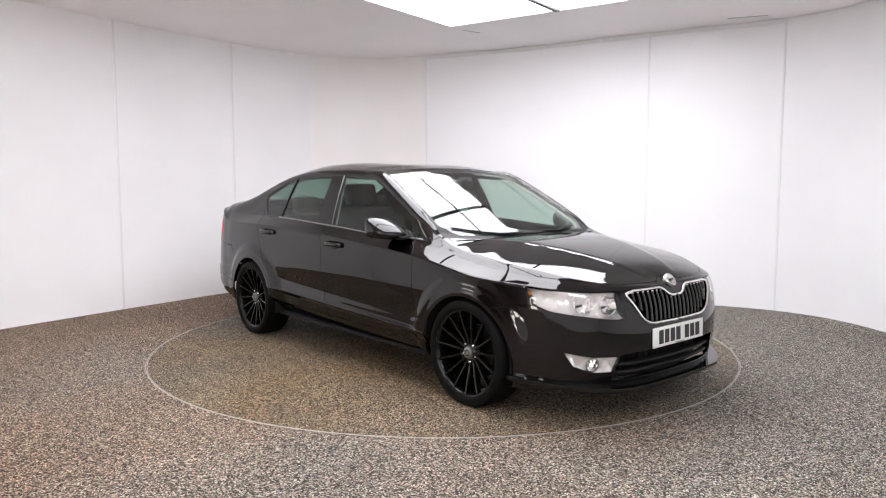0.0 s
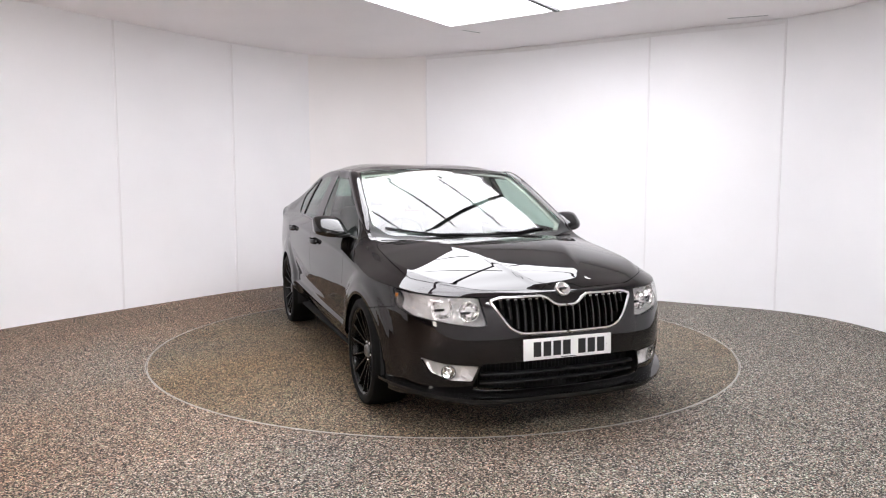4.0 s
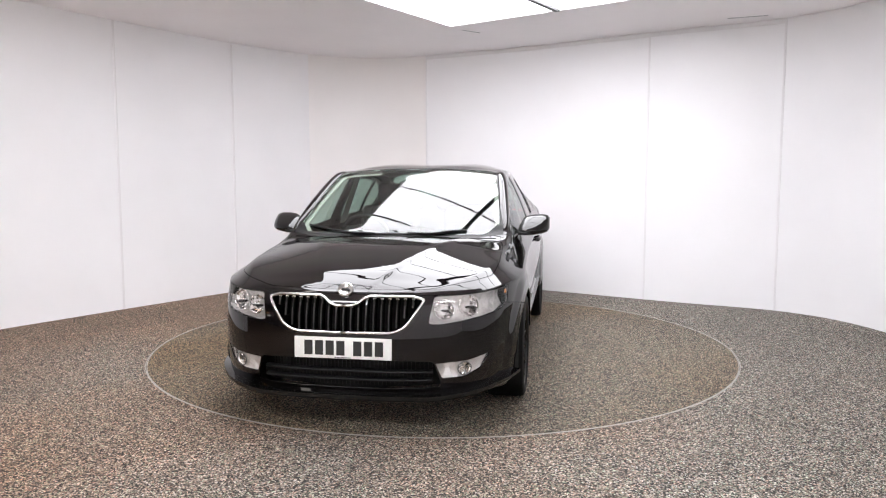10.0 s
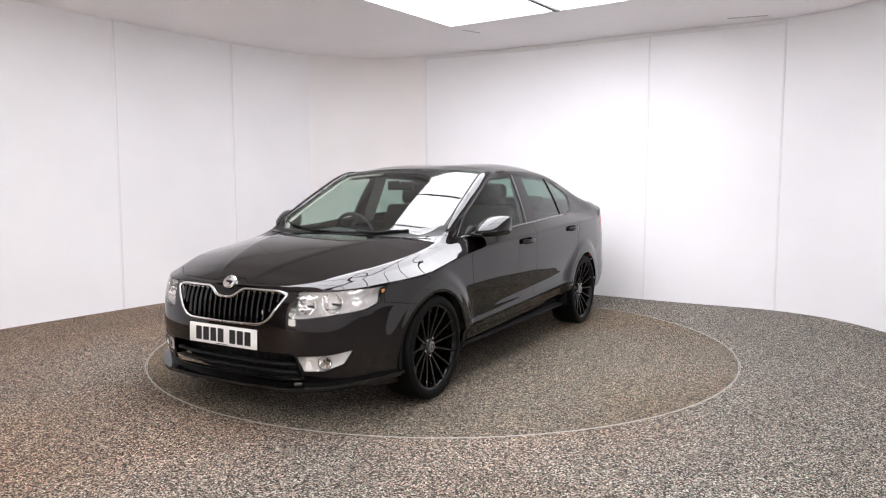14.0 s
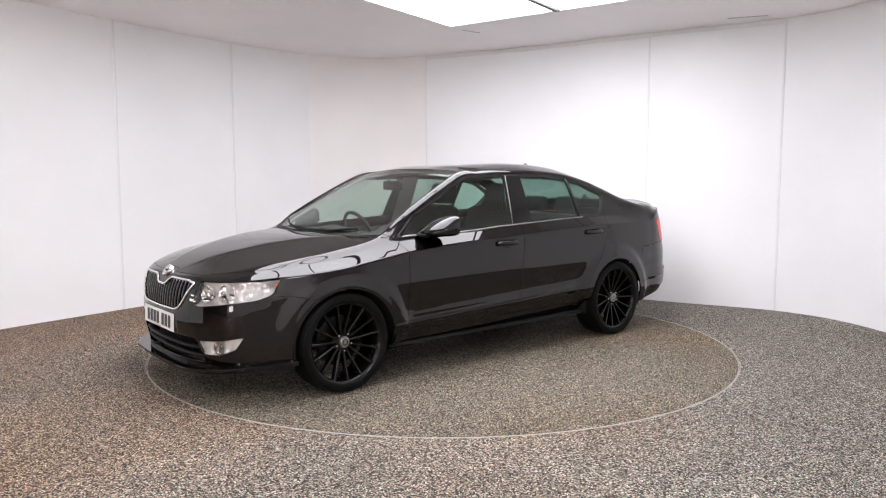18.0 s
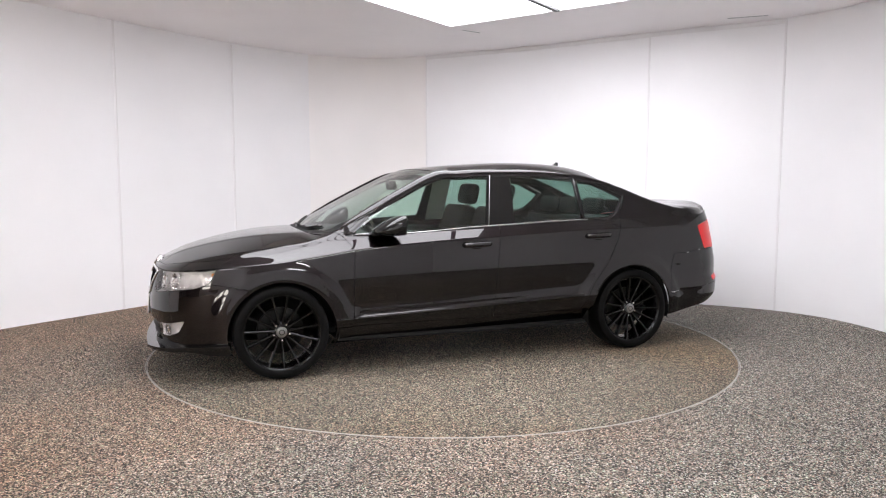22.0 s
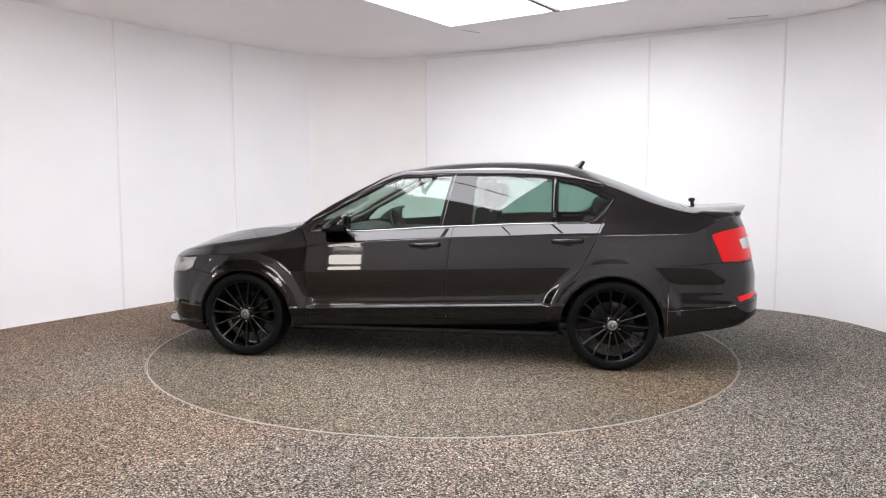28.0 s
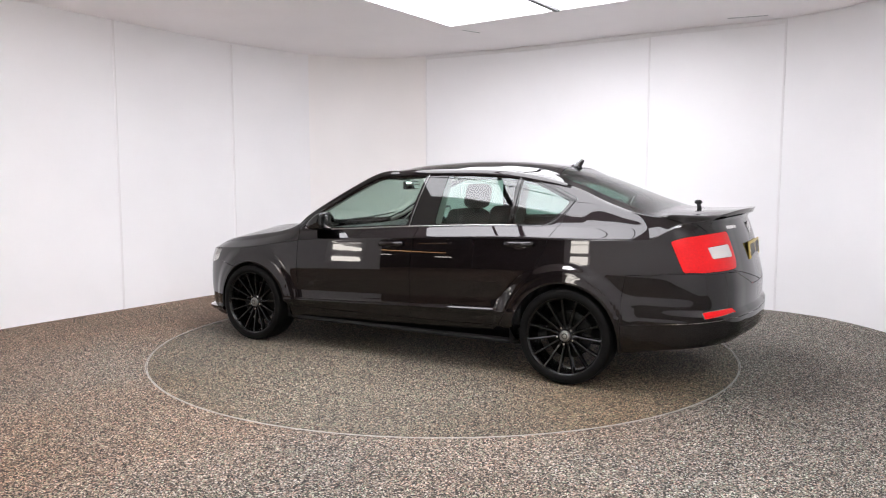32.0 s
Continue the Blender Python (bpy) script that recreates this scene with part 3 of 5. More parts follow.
def flank(s, v):
    x0, y0, lo, hi = PX(s), PY(s), PLOW(s), PSH(s)
    z = lo + (hi - lo) * v
    wf, wr = ease(1.35, 2.1, x0), ease(-1.75, -2.2, x0)
    x = x0 + wf * NOSE(z) + wr * TAIL(z)
    side = ease(2.05, 1.7, x0) * ease(-2.2, -1.9, x0)
    shift = np.clip(-0.038 * x0, -0.05, 0.05)
    tuck = TUCK(np.clip(z - shift, 0.15, 0.86))
    # the bumpers' corners stand upright
    tuck = tuck * (1 - 0.8 * np.maximum(ease(1.45, 1.62, x0), ease(-1.50, -1.68, x0)) * ease(0.64, 0.55, z))
    # broad flares round the wheels, which the hollow of the doors runs out into
    flare = 0 * z
    for cx in (1.335, -1.335):
        d = np.hypot(x - cx, z - 0.297)
        tuck = tuck * (1 - 0.85 * ease(0.55, 0.43, d) * ease(0.30, 0.40, z) * ease(0.80, 0.70, z))
        flare = flare + 0.014 * ease(0.50, 0.415, d) * ease(0.20, 0.26, z) + 0.004 * np.exp(-((d - 0.368) / 0.024) ** 2) * (z > 0.2)
    y = y0 + side * (flare - tuck * np.clip(y0 / 0.5, 0, 1))
    return x, y, z


def skin(s, v):
    """Points of the left half of the body, as an array of x, y, z."""
    s, v = np.asarray(s, float), np.asarray(v, float)
    s, v = np.broadcast_arrays(s, v)
    shape = s.shape
    s, v = s.ravel(), v.ravel()
    x, y, z = flank(s, np.clip(v, 0, 1))
    up = v > 1
    if up.any():
        xs, ys, zs = x[up], y[up], z[up]
        zt = np.maximum(TOP(xs), zs + 0.0005)
        q = np.clip((v[up] - 1), 0, 1) * 4
        Y = np.stack([ys, ys * RB(xs), ys * RC(xs), ys * RR(xs), 0 * ys])
        zb = np.clip(ZB(xs), zs + 0.0001, zt)
        zc = np.clip(ZC(xs), zb + 0.0001, np.maximum(zt, zb + 0.0002))
        # the windscreen is one even double curve behind its base line
        drop = 0.097

        def on_screen(yy):
            base = 1.075 - 0.165 * (np.abs(yy) / 0.66) ** 2.6
            return ease(0.0, 0.18, xs) * ease(base + 0.055, base + 0.005, xs)
        wz = on_screen(Y[2])
        zc = np.maximum((1 - wz) * zc + wz * (zt - drop * Y[2] ** 2), zb + 0.0001)
        Z = np.stack([zs, zb, zc, zc + (zt - zc) * GR(xs), zt])
        L = np.maximum(np.hypot(np.diff(Y, axis=0), np.diff(Z, axis=0)), 1e-6)
        dY, dZ = np.diff(Y, axis=0) / L, np.diff(Z, axis=0) / L
        mY, mZ = np.empty_like(Y), np.empty_like(Z)
        for m, d, end in ((mY, dY, None), (mZ, dZ, 0.0)):
            m[0] = d[0]
            for i in range(1, 4):
                m[i] = (d[i - 1] * L[i] + d[i] * L[i - 1]) / (L[i] + L[i - 1])
            m[4] = d[3] if end is None else end
        # beside the cabin the glass meets shoulder and roof rail at a crease, and bows gently between them
        wg = ease(1.0, 0.8, xs) * ease(-1.6, -1.35, xs)
        nY, nZ = mY.copy(), mZ.copy()
        bow = 0.10
        sY, sZ = mY.copy(), mZ.copy()
        sY[1] = (1 - wg) * mY[1] + wg * (dY[1] + bow * dZ[1])
        sZ[1] = (1 - wg) * mZ[1] + wg * (dZ[1] - bow * dY[1])
        nY[2] = (1 - wg) * mY[2] + wg * (dY[1] - bow * dZ[1])
        nZ[2] = (1 - wg) * mZ[2] + wg * (dZ[1] + bow * dY[1])
        nY[1] = (1 - wg) * mY[1] + wg * dY[0]
        nZ[1] = (1 - wg) * mZ[1] + wg * dZ[0]
        # the screens start from their pillars along a plain parabola
        ws = ease(0.0, 0.18, xs) + ease(-1.15, -1.3, xs) * ease(-1.95, -1.85, xs)
        tY, tZ = -np.ones_like(ys), (2.0 + 0.5 * ease(0.9, 1.1, xs)) * (Z[4] - Z[2]) / np.maximum(Y[2], 1e-3)
        tl = np.hypot(tY, tZ)
        sY[2] = (1 - ws) * sY[2] + ws * tY / tl
        sZ[2] = (1 - ws) * sZ[2] + ws * tZ / tl
        wn = ease(1.0, 1.12, xs)
        nY[2] = (1 - wn) * nY[2] + wn * tY / tl
        nZ[2] = (1 - wn) * nZ[2] + wn * tZ / tl
        i = np.clip(q.astype(int), 0, 3)
        k = np.arange(len(i))
        t = q - i
        h = L[i, k]

        def her(P, m, n):
            return ((2 * t ** 3 - 3 * t ** 2 + 1) * P[i, k] + (t ** 3 - 2 * t ** 2 + t) * h * m[i, k] +
                    (3 * t ** 2 - 2 * t ** 3) * P[i + 1, k] + (t ** 3 - t ** 2) * h * n[i + 1, k])
        y = y.copy()
        z = z.copy()
        yy, zz = her(Y, sY, nY), her(Z, sZ, nZ)
        power = 2.0 + 0.5 * ease(0.9, 1.1, xs)
        arch = zt - (zt - zc) * np.clip(yy / np.maximum(Y[2], 1e-3), 0, 1) ** power
        w = on_screen(yy)
        arch = (1 - w) * arch + w * (zt - drop * yy ** 2)
        zz = np.where(q >= 2, (1 - ws) * zz + ws * arch, zz)
        # the bonnet: an even middle between two lines, with planes that fall off beside them that close towards the badge
        w = ease(1.0, 1.08, xs) * ease(2.14, 1.95, xs)
        line = 0.10 + 0.38 * np.clip((2.12 - xs) / 1.0, 0, 1) ** 0.8

        def beside(d):
            return 0.5 * (d + np.sqrt(d * d + 0.016 ** 2))
        fall = zt - (zt - zc) * beside(yy - line) / beside(np.maximum(Y[2] - line, 0.05))
        zz = np.where(q >= 2, (1 - 0.8 * w) * zz + 0.8 * w * fall, zz) + w * 0.004 * ease(1.15, 1.4, xs) * ease(line + 0.030, line - 0.020, yy)
        y[up], z[up] = yy, zz
    return np.stack([x, y, z], -1).reshape(*shape, 3)


def skin_normal(s, v):
    """Unit normals of the skin, outwards."""
    e = 2e-3
    s, v = np.asarray(s, float), np.asarray(v, float)
    s0, s1 = np.clip(s - e, 0, LENGTH), np.clip(s + e, 0, LENGTH)
    v0, v1 = np.clip(v - e, 0, 2), np.clip(v + e, 0, 2)
    n = np.cross(skin(s, v1) - skin(s, v0), skin(s1, v) - skin(s0, v))
    ln = np.linalg.norm(n, axis=-1, keepdims=True)
    n = np.where(ln > 1e-12, n / np.maximum(ln, 1e-12), np.array([0, 0, 1.0]))
    p = skin(s, v)
    out = np.stack([p[..., 0] * 0.15, p[..., 1], p[..., 2] - 0.55], -1)
    return np.where((n * out).sum(-1, keepdims=True) < 0, -n, n)


_gs, _gv = np.meshgrid(np.linspace(0, LENGTH, 420), np.linspace(0, 2, 300), indexing="ij")
_gp = skin(_gs, _gv)


def on_skin(points, axes="xyz", v_range=(0, 2), s_range=(0, 99)):
    """Skin parameters of the skin's nearest points, by the axes named."""
    cols = ["xyz".index(a) for a in axes]
    ok = (_gv >= v_range[0]) & (_gv <= v_range[1]) & (_gs >= s_range[0]) & (_gs <= s_range[1])
    P, S, V = _gp[ok][:, cols], _gs[ok], _gv[ok]
    points = np.array(points, float)
    i = np.array([int(np.argmin(((P - p) ** 2).sum(1))) for p in points])
    s, v = S[i].copy(), V[i].copy()
    e = 1e-4
    for _ in range(6):
        f0 = skin(s, v)[:, cols]
        js = (skin(np.minimum(s + e, LENGTH), v)[:, cols] - f0) / e
        jv = (skin(s, np.minimum(v + e, 2))[:, cols] - f0) / e
        f = f0 - points
        a, b, c = (js * js).sum(1) + 1e-6, (js * jv).sum(1), (jv * jv).sum(1) + 1e-6
        gs, gv = (js * f).sum(1), (jv * f).sum(1)
        det = a * c - b * b
        s = np.clip(s + np.clip(-(c * gs - b * gv) / det, -0.05, 0.05), max(0, s_range[0]), min(LENGTH, s_range[1]))
        v = np.clip(v + np.clip(-(a * gv - b * gs) / det, -0.05, 0.05), *v_range)
    return [(float(q), float(r)) for q, r in zip(s, v)]


def densify(poly, step=0.03, closed=True):
    out = []
    n = len(poly)
    for i in range(n if closed else n - 1):
        a, b = np.array(poly[i]), np.array(poly[(i + 1) % n])
        k = max(1, int(np.hypot(b[0] - a[0], (b[1] - a[1]) * 0.7) / step))
        out += [tuple(a + (b - a) * j / k) for j in range(k)]
    return out if closed else out + [tuple(poly[-1])]


def inside(poly, s, v):
    P = np.array(poly)
    a, b = P, np.roll(P, -1, 0)
    hit = np.zeros(np.shape(s), bool)
    for (x0, y0), (x1, y1) in zip(a, b):
        c = ((y0 > v) != (y1 > v))
        with np.errstate(divide="ignore", invalid="ignore"):
            hit ^= c & (s < (x1 - x0) * (v - y0) / (y1 - y0) + x0)
    return hit


def round_poly(points, r=0.02, n=4):
    """Cut and round the corners of a polygon in a plane."""
    out = []
    P = [np.array(p, float) for p in points]
    for i, p in enumerate(P):
        a, b = P[i - 1] - p, P[(i + 1) % len(P)] - p
        ra, rb = min(r, np.linalg.norm(a) * 0.45), min(r, np.linalg.norm(b) * 0.45)
        p0, p1 = p + a / np.linalg.norm(a) * ra, p + b / np.linalg.norm(b) * rb
        out += [tuple((1 - t) ** 2 * p0 + 2 * t * (1 - t) * p + t * t * p1) for t in np.linspace(0, 1, n)]
    return out


def s_at(x):
    """Plan parameter on the flank at a given x."""
    q = np.linspace(0, LENGTH, 2000)
    return float(q[np.argmin(np.abs(PX(q) - x))])


CONTOUR = {}


def define_contours():
    side = dict(axes="xz", v_range=(1.0, 1.7), s_range=(s_at(1.3), s_at(-1.6)))
    low = dict(axes="xz", v_range=(0.0, 1.0), s_range=(s_at(1.9), s_at(-2.1)))
    nose = dict(axes="yz", v_range=(0.0, 1.0), s_range=(0, s_at(1.72)))
    C = CONTOUR
    C["arch_front"] = on_skin([(1.334 + 0.352 * math.cos(a), 0.300 + 0.346 * math.sin(a)) for a in np.linspace(-0.7, math.pi + 0.7, 40)], **low)
    C["arch_rear"] = on_skin([(-1.336 + 0.352 * math.cos(a), 0.300 + 0.356 * math.sin(a)) for a in np.linspace(-0.7, math.pi + 0.7, 40)], **low)
    for k in ("arch_front", "arch_rear"):
        C[k] = [(C[k][0][0], -0.1)] + C[k] + [(C[k][-1][0], -0.1)]
    C["front_window"] = on_skin(round_poly([(0.835, 0.945), (0.57, 0.950), (0.33, 0.964), (0.0, 0.986), (-0.125, 0.991), (-0.165, 1.20), (-0.205, 1.366), (-0.075, 1.362), (0.09, 1.345),
                                            (0.255, 1.308), (0.42, 1.248), (0.59, 1.166), (0.70, 1.080), (0.79, 0.990)], 0.02, 3), **side)
    C["rear_window"] = on_skin(round_poly([(-0.355, 1.003), (-0.68, 1.018), (-0.915, 1.024), (-0.918, 1.340), (-0.71, 1.360), (-0.5, 1.366), (-0.385, 1.367)], 0.02, 3), **side)
    C["quarter_window"] = on_skin(round_poly([(-0.955, 1.026), (-1.15, 1.028), (-1.205, 1.045), (-1.25, 1.085), (-1.30, 1.145), (-1.315, 1.175), (-1.18, 1.236), (-1.05, 1.292), (-0.962, 1.326)],
                                             0.02, 3), **side)
    C["daylight"] = on_skin(round_poly([(0.89, 0.932), (0.57, 0.936), (0.33, 0.950), (0.0, 0.973), (-0.36, 0.990), (-0.68, 1.005), (-0.93, 1.011), (-1.16, 1.014), (-1.23, 1.04), (-1.28, 1.09),
                                        (-1.325, 1.145), (-1.345, 1.182), (-1.18, 1.256), (-1.05, 1.310), (-0.92, 1.354), (-0.71, 1.376), (-0.5, 1.381), (-0.24, 1.384), (-0.075, 1.377), (0.09, 1.360),
                                        (0.255, 1.324), (0.42, 1.264), (0.59, 1.183), (0.70, 1.098), (0.79, 1.008)], 0.015, 3), **side)
    # along the windscreen pillar the window stays below the rail
    for k, most in (("front_window", 1.462), ("daylight", 1.485)):
        C[k] = [(s, min(v, most)) if 0.12 < float(skin(s, v)[0]) else (s, v) for s, v in C[k]]
    wide = dict(axes="xz", v_range=(0.0, 1.62), s_range=(s_at(1.3), s_at(-1.6)))
    C["front_door"] = on_skin(round_poly([(0.862, 0.32), (0.858, 0.60), (0.85, 0.845), (0.915, 0.935), (0.72, 1.10), (0.59, 1.200), (0.42, 1.282), (0.255, 1.341), (0.09, 1.376), (-0.24, 1.399),
                                          (-0.27, 1.399), (-0.262, 1.2), (-0.235, 1.0), (-0.216, 0.89), (-0.19, 0.67), (-0.178, 0.32)], 0.012, 3), **wide)
    C["front_door"] = [(s, min(v, 1.525)) if 0.12 < float(skin(s, v)[0]) else (s, v) for s, v in C["front_door"]]
    C["rear_door"] = on_skin(round_poly([(-0.178, 0.32), (-0.19, 0.67), (-0.216, 0.89), (-0.235, 1.0), (-0.262, 1.2), (-0.27, 1.399), (-0.5, 1.397), (-0.71, 1.392), (-0.92, 1.370), (-1.05, 1.327),
                                         (-1.18, 1.272), (-1.36, 1.192), (-1.305, 1.10), (-1.256, 1.0), (-1.205, 0.865), (-1.12, 0.703), (-1.0, 0.55), (-0.93, 0.42), (-0.885, 0.33)], 0.012, 3), **wide)
    top = dict(axes="xy", v_range=(1.3, 2.0), s_range=(s_at(1.35), s_at(-2.05)))
    C["windscreen"] = [(s, min(v, 2.0)) for s, v in on_skin(round_poly([(0.905, 0.690), (0.55, 0.652), (0.20, 0.592), (0.17, 0.55), (0.20, 0.3), (0.21, 0.0)], 0.02, 3)[:-3] + [(0.21, 0.0)], **top)]
    C["windscreen"] += [(C["windscreen"][-1][0], 2.1), (s_at(1.09), 2.1)] + on_skin([(1.085, 0.0), (1.08, 0.25), (1.045, 0.48), (0.98, 0.62)], **top)
    C["rear_screen"] = on_skin([(-1.13, 0.0), (-1.135, 0.3), (-1.17, 0.50), (-1.24, 0.545), (-1.55, 0.60), (-1.80, 0.655), (-1.845, 0.62), (-1.86, 0.3), (-1.865, 0.0)], **top)
    C["rear_screen"] = [(C["rear_screen"][0][0], 2.1)] + C["rear_screen"] + [(C["rear_screen"][-1][0], 2.1)]
    hood = dict(axes="xy", v_range=(1.0, 2.0), s_range=(0, s_at(0.85)))
    C["bonnet"] = on_skin([(0.985, 0.70), (1.15, 0.735), (1.4, 0.745), (1.6, 0.745), (1.76, 0.725), (1.88, 0.645), (1.99, 0.52), (2.055, 0.42), (2.085, 0.28), (2.10, 0.12), (2.07, 0.075), (2.065, 0.0)], **hood)
    C["bonnet"] = C["bonnet"] + [(C["bonnet"][-1][0], 2.1), (s_at(1.125), 2.1)] + on_skin([(1.125, 0.0), (1.12, 0.25), (1.085, 0.48), (1.03, 0.62)], **hood)
    lamp = dict(axes="xyz", v_range=(0.3, 1.0), s_range=(0, s_at(1.6)))
    C["headlamp"] = on_skin(round_poly([(1.735, 0.835, 0.760), (1.90, 0.74, 0.748), (2.02, 0.57, 0.722), (2.062, 0.46, 0.712), (2.125, 0.437, 0.572), (2.10, 0.50, 0.568), (2.0, 0.66, 0.592), (1.87, 0.77, 0.614),
                                        (1.79, 0.815, 0.646)], 0.02, 3), **lamp)
    C["fog_lamp"] = on_skin(round_poly([(1.945, 0.735, 0.400), (2.04, 0.645, 0.376), (2.145, 0.485, 0.362), (2.125, 0.520, 0.278), (2.06, 0.62, 0.285), (1.985, 0.70, 0.325)], 0.005, 3), **dict(lamp, v_range=(0, 1)))
    C["grille"] = on_skin(round_poly([(0.412, 0.706), (0.415, 0.690), (0.325, 0.558), (0.262, 0.530), (-0.02, 0.526)], 0.03, 4)[4:-4] + [(0.0, 0.526)], **nose)
    C["grille"] = [(-0.05, C["grille"][-1][1])] + C["grille"][::-1] + on_skin([(0.36, 0.711), (0.135, 0.712), (0.105, 0.700), (0.075, 0.676), (0.045, 0.664), (0.0, 0.662)], **nose)
    C["grille"] += [(-0.05, C["grille"][-1][1])]
    C["intake"] = on_skin([(0.0, 0.228), (0.42, 0.232), (0.498, 0.238), (0.503, 0.26), (0.490, 0.31), (0.472, 0.372), (0.455, 0.381), (0.36, 0.386), (0.0, 0.388)], **nose)
    C["intake"] = [(-0.05, C["intake"][0][1])] + C["intake"] + [(-0.05, C["intake"][-1][1])]
    C["front_bumper"] = on_skin([(1.775, 0.642), (1.66, 0.626), (1.52, 0.60), (1.50, 0.20)], axes="xz", v_range=(0, 1), s_range=(0, s_at(1.5)))
    C["front_bumper"] = [(-0.05, 1.0)] + [(-0.05, -0.1)] + [(C["front_bumper"][-1][0], -0.1)] + C["front_bumper"][::-1] + [(C["front_bumper"][0][0] - 0.005, 1.0)]
    back = dict(axes="xyz", v_range=(0.1, 1.0), s_range=(s_at(-1.7), LENGTH))
    C["tail_lamp"] = on_skin(round_poly([(-1.985, 0.85, 0.948), (-2.13, 0.785, 0.985), (-2.22, 0.62, 0.995), (-2.25, 0.545, 1.0), (-2.315, 0.52, 0.83), (-2.31, 0.535, 0.778), (-2.27, 0.63, 0.768), (-2.185, 0.78, 0.764),
                                         (-2.065, 0.838, 0.762)], 0.015, 3), **back)
    C["white_lens"] = on_skin(round_poly([(-2.18, 0.745, 0.912), (-2.265, 0.575, 0.925), (-2.30, 0.56, 0.85), (-2.215, 0.735, 0.845)], 0.012, 3), **back)
    C["reflector"] = on_skin(round_poly([(-2.17, 0.80, 0.528), (-2.31, 0.63, 0.548), (-2.32, 0.60, 0.512), (-2.18, 0.79, 0.490)], 0.01, 3), **back)
    C["valance"] = on_skin([(-1.70, 0.86, 0.425), (-1.9, 0.86, 0.440), (-2.1, 0.83, 0.460), (-2.25, 0.75, 0.478), (-2.40, 0.30, 0.49), (-2.415, 0.0, 0.49)], **dict(back, s_range=(s_at(-1.6), LENGTH)))
    C["valance"] = [(C["valance"][0][0], -0.1)] + C["valance"] + [(LENGTH + 0.1, C["valance"][-1][1]), (LENGTH + 0.1, -0.1)]
    C["rear_bumper"] = on_skin([(-1.70, 0.86, 0.425), (-1.705, 0.87, 0.60), (-1.73, 0.87, 0.735), (-1.95, 0.855, 0.752), (-2.06, 0.84, 0.756), (-2.2, 0.78, 0.755), (-2.30, 0.55, 0.752), (-2.37, 0.3, 0.66), (-2.38, 0.0, 0.655)], **back)
    C["rear_bumper"] = [(C["rear_bumper"][0][0], -0.1)] + C["rear_bumper"] + [(LENGTH + 0.1, C["rear_bumper"][-1][1]), (LENGTH + 0.1, -0.1)]
    C["sill"] = on_skin([(0.98, 0.315), (0.5, 0.315), (0.0, 0.322), (-0.5, 0.328), (-0.88, 0.335), (-0.99, 0.34)], **low)
    C["sill"] = [(C["sill"][0][0], -0.1)] + C["sill"] + [(C["sill"][-1][0], -0.1)]
    C["hatch"] = on_skin([(-1.10, 0.0), (-1.105, 0.3), (-1.14, 0.53), (-1.22, 0.575), (-1.55, 0.635), (-1.80, 0.70), (-1.90, 0.745), (-2.02, 0.765)], axes="xy", v_range=(1.0, 2.0), s_range=(s_at(-1.0), LENGTH))
    C["hatch"] = [(C["hatch"][0][0], 2.1)] + C["hatch"] + on_skin([(-2.12, 0.76, 1.05), (-2.20, 0.66, 0.94), (-2.29, 0.565, 0.76), (-2.31, 0.5, 0.752)], **back) + [(LENGTH + 0.1, 0.4), (LENGTH + 0.1, 2.1)]
    C["roof"] = on_skin([(0.19, 0.0), (0.18, 0.3), (0.15, 0.555), (0.0, 0.575), (-0.5, 0.575), (-1.05, 0.555), (-1.10, 0.53), (-1.10, 0.0)], axes="xy", v_range=(1.5, 2.0), s_range=(s_at(0.5), s_at(-1.4)))
    C["roof"] = [(C["roof"][0][0], 2.1)] + C["roof"] + [(C["roof"][-1][0], 2.1)]
    C["wing"] = [(-0.1, -0.1), (s_at(0.85), -0.1), (on_skin([(0.85, 0.845)], "xz", (0, 1.3))[0]), (s_at(0.905), 1.28)] + on_skin([(0.985, 0.70)], **hood) + [(-0.1, 2.1)]


define_contours()
ORDER = ("arch_front", "arch_rear", "front_window", "rear_window", "quarter_window", "white_lens", "tail_lamp", "headlamp", "fog_lamp", "grille", "intake", "reflector", "daylight", "sill",
         "front_door", "rear_door", "windscreen", "bonnet", "rear_screen", "valance", "rear_bumper", "hatch", "front_bumper", "roof", "wing")


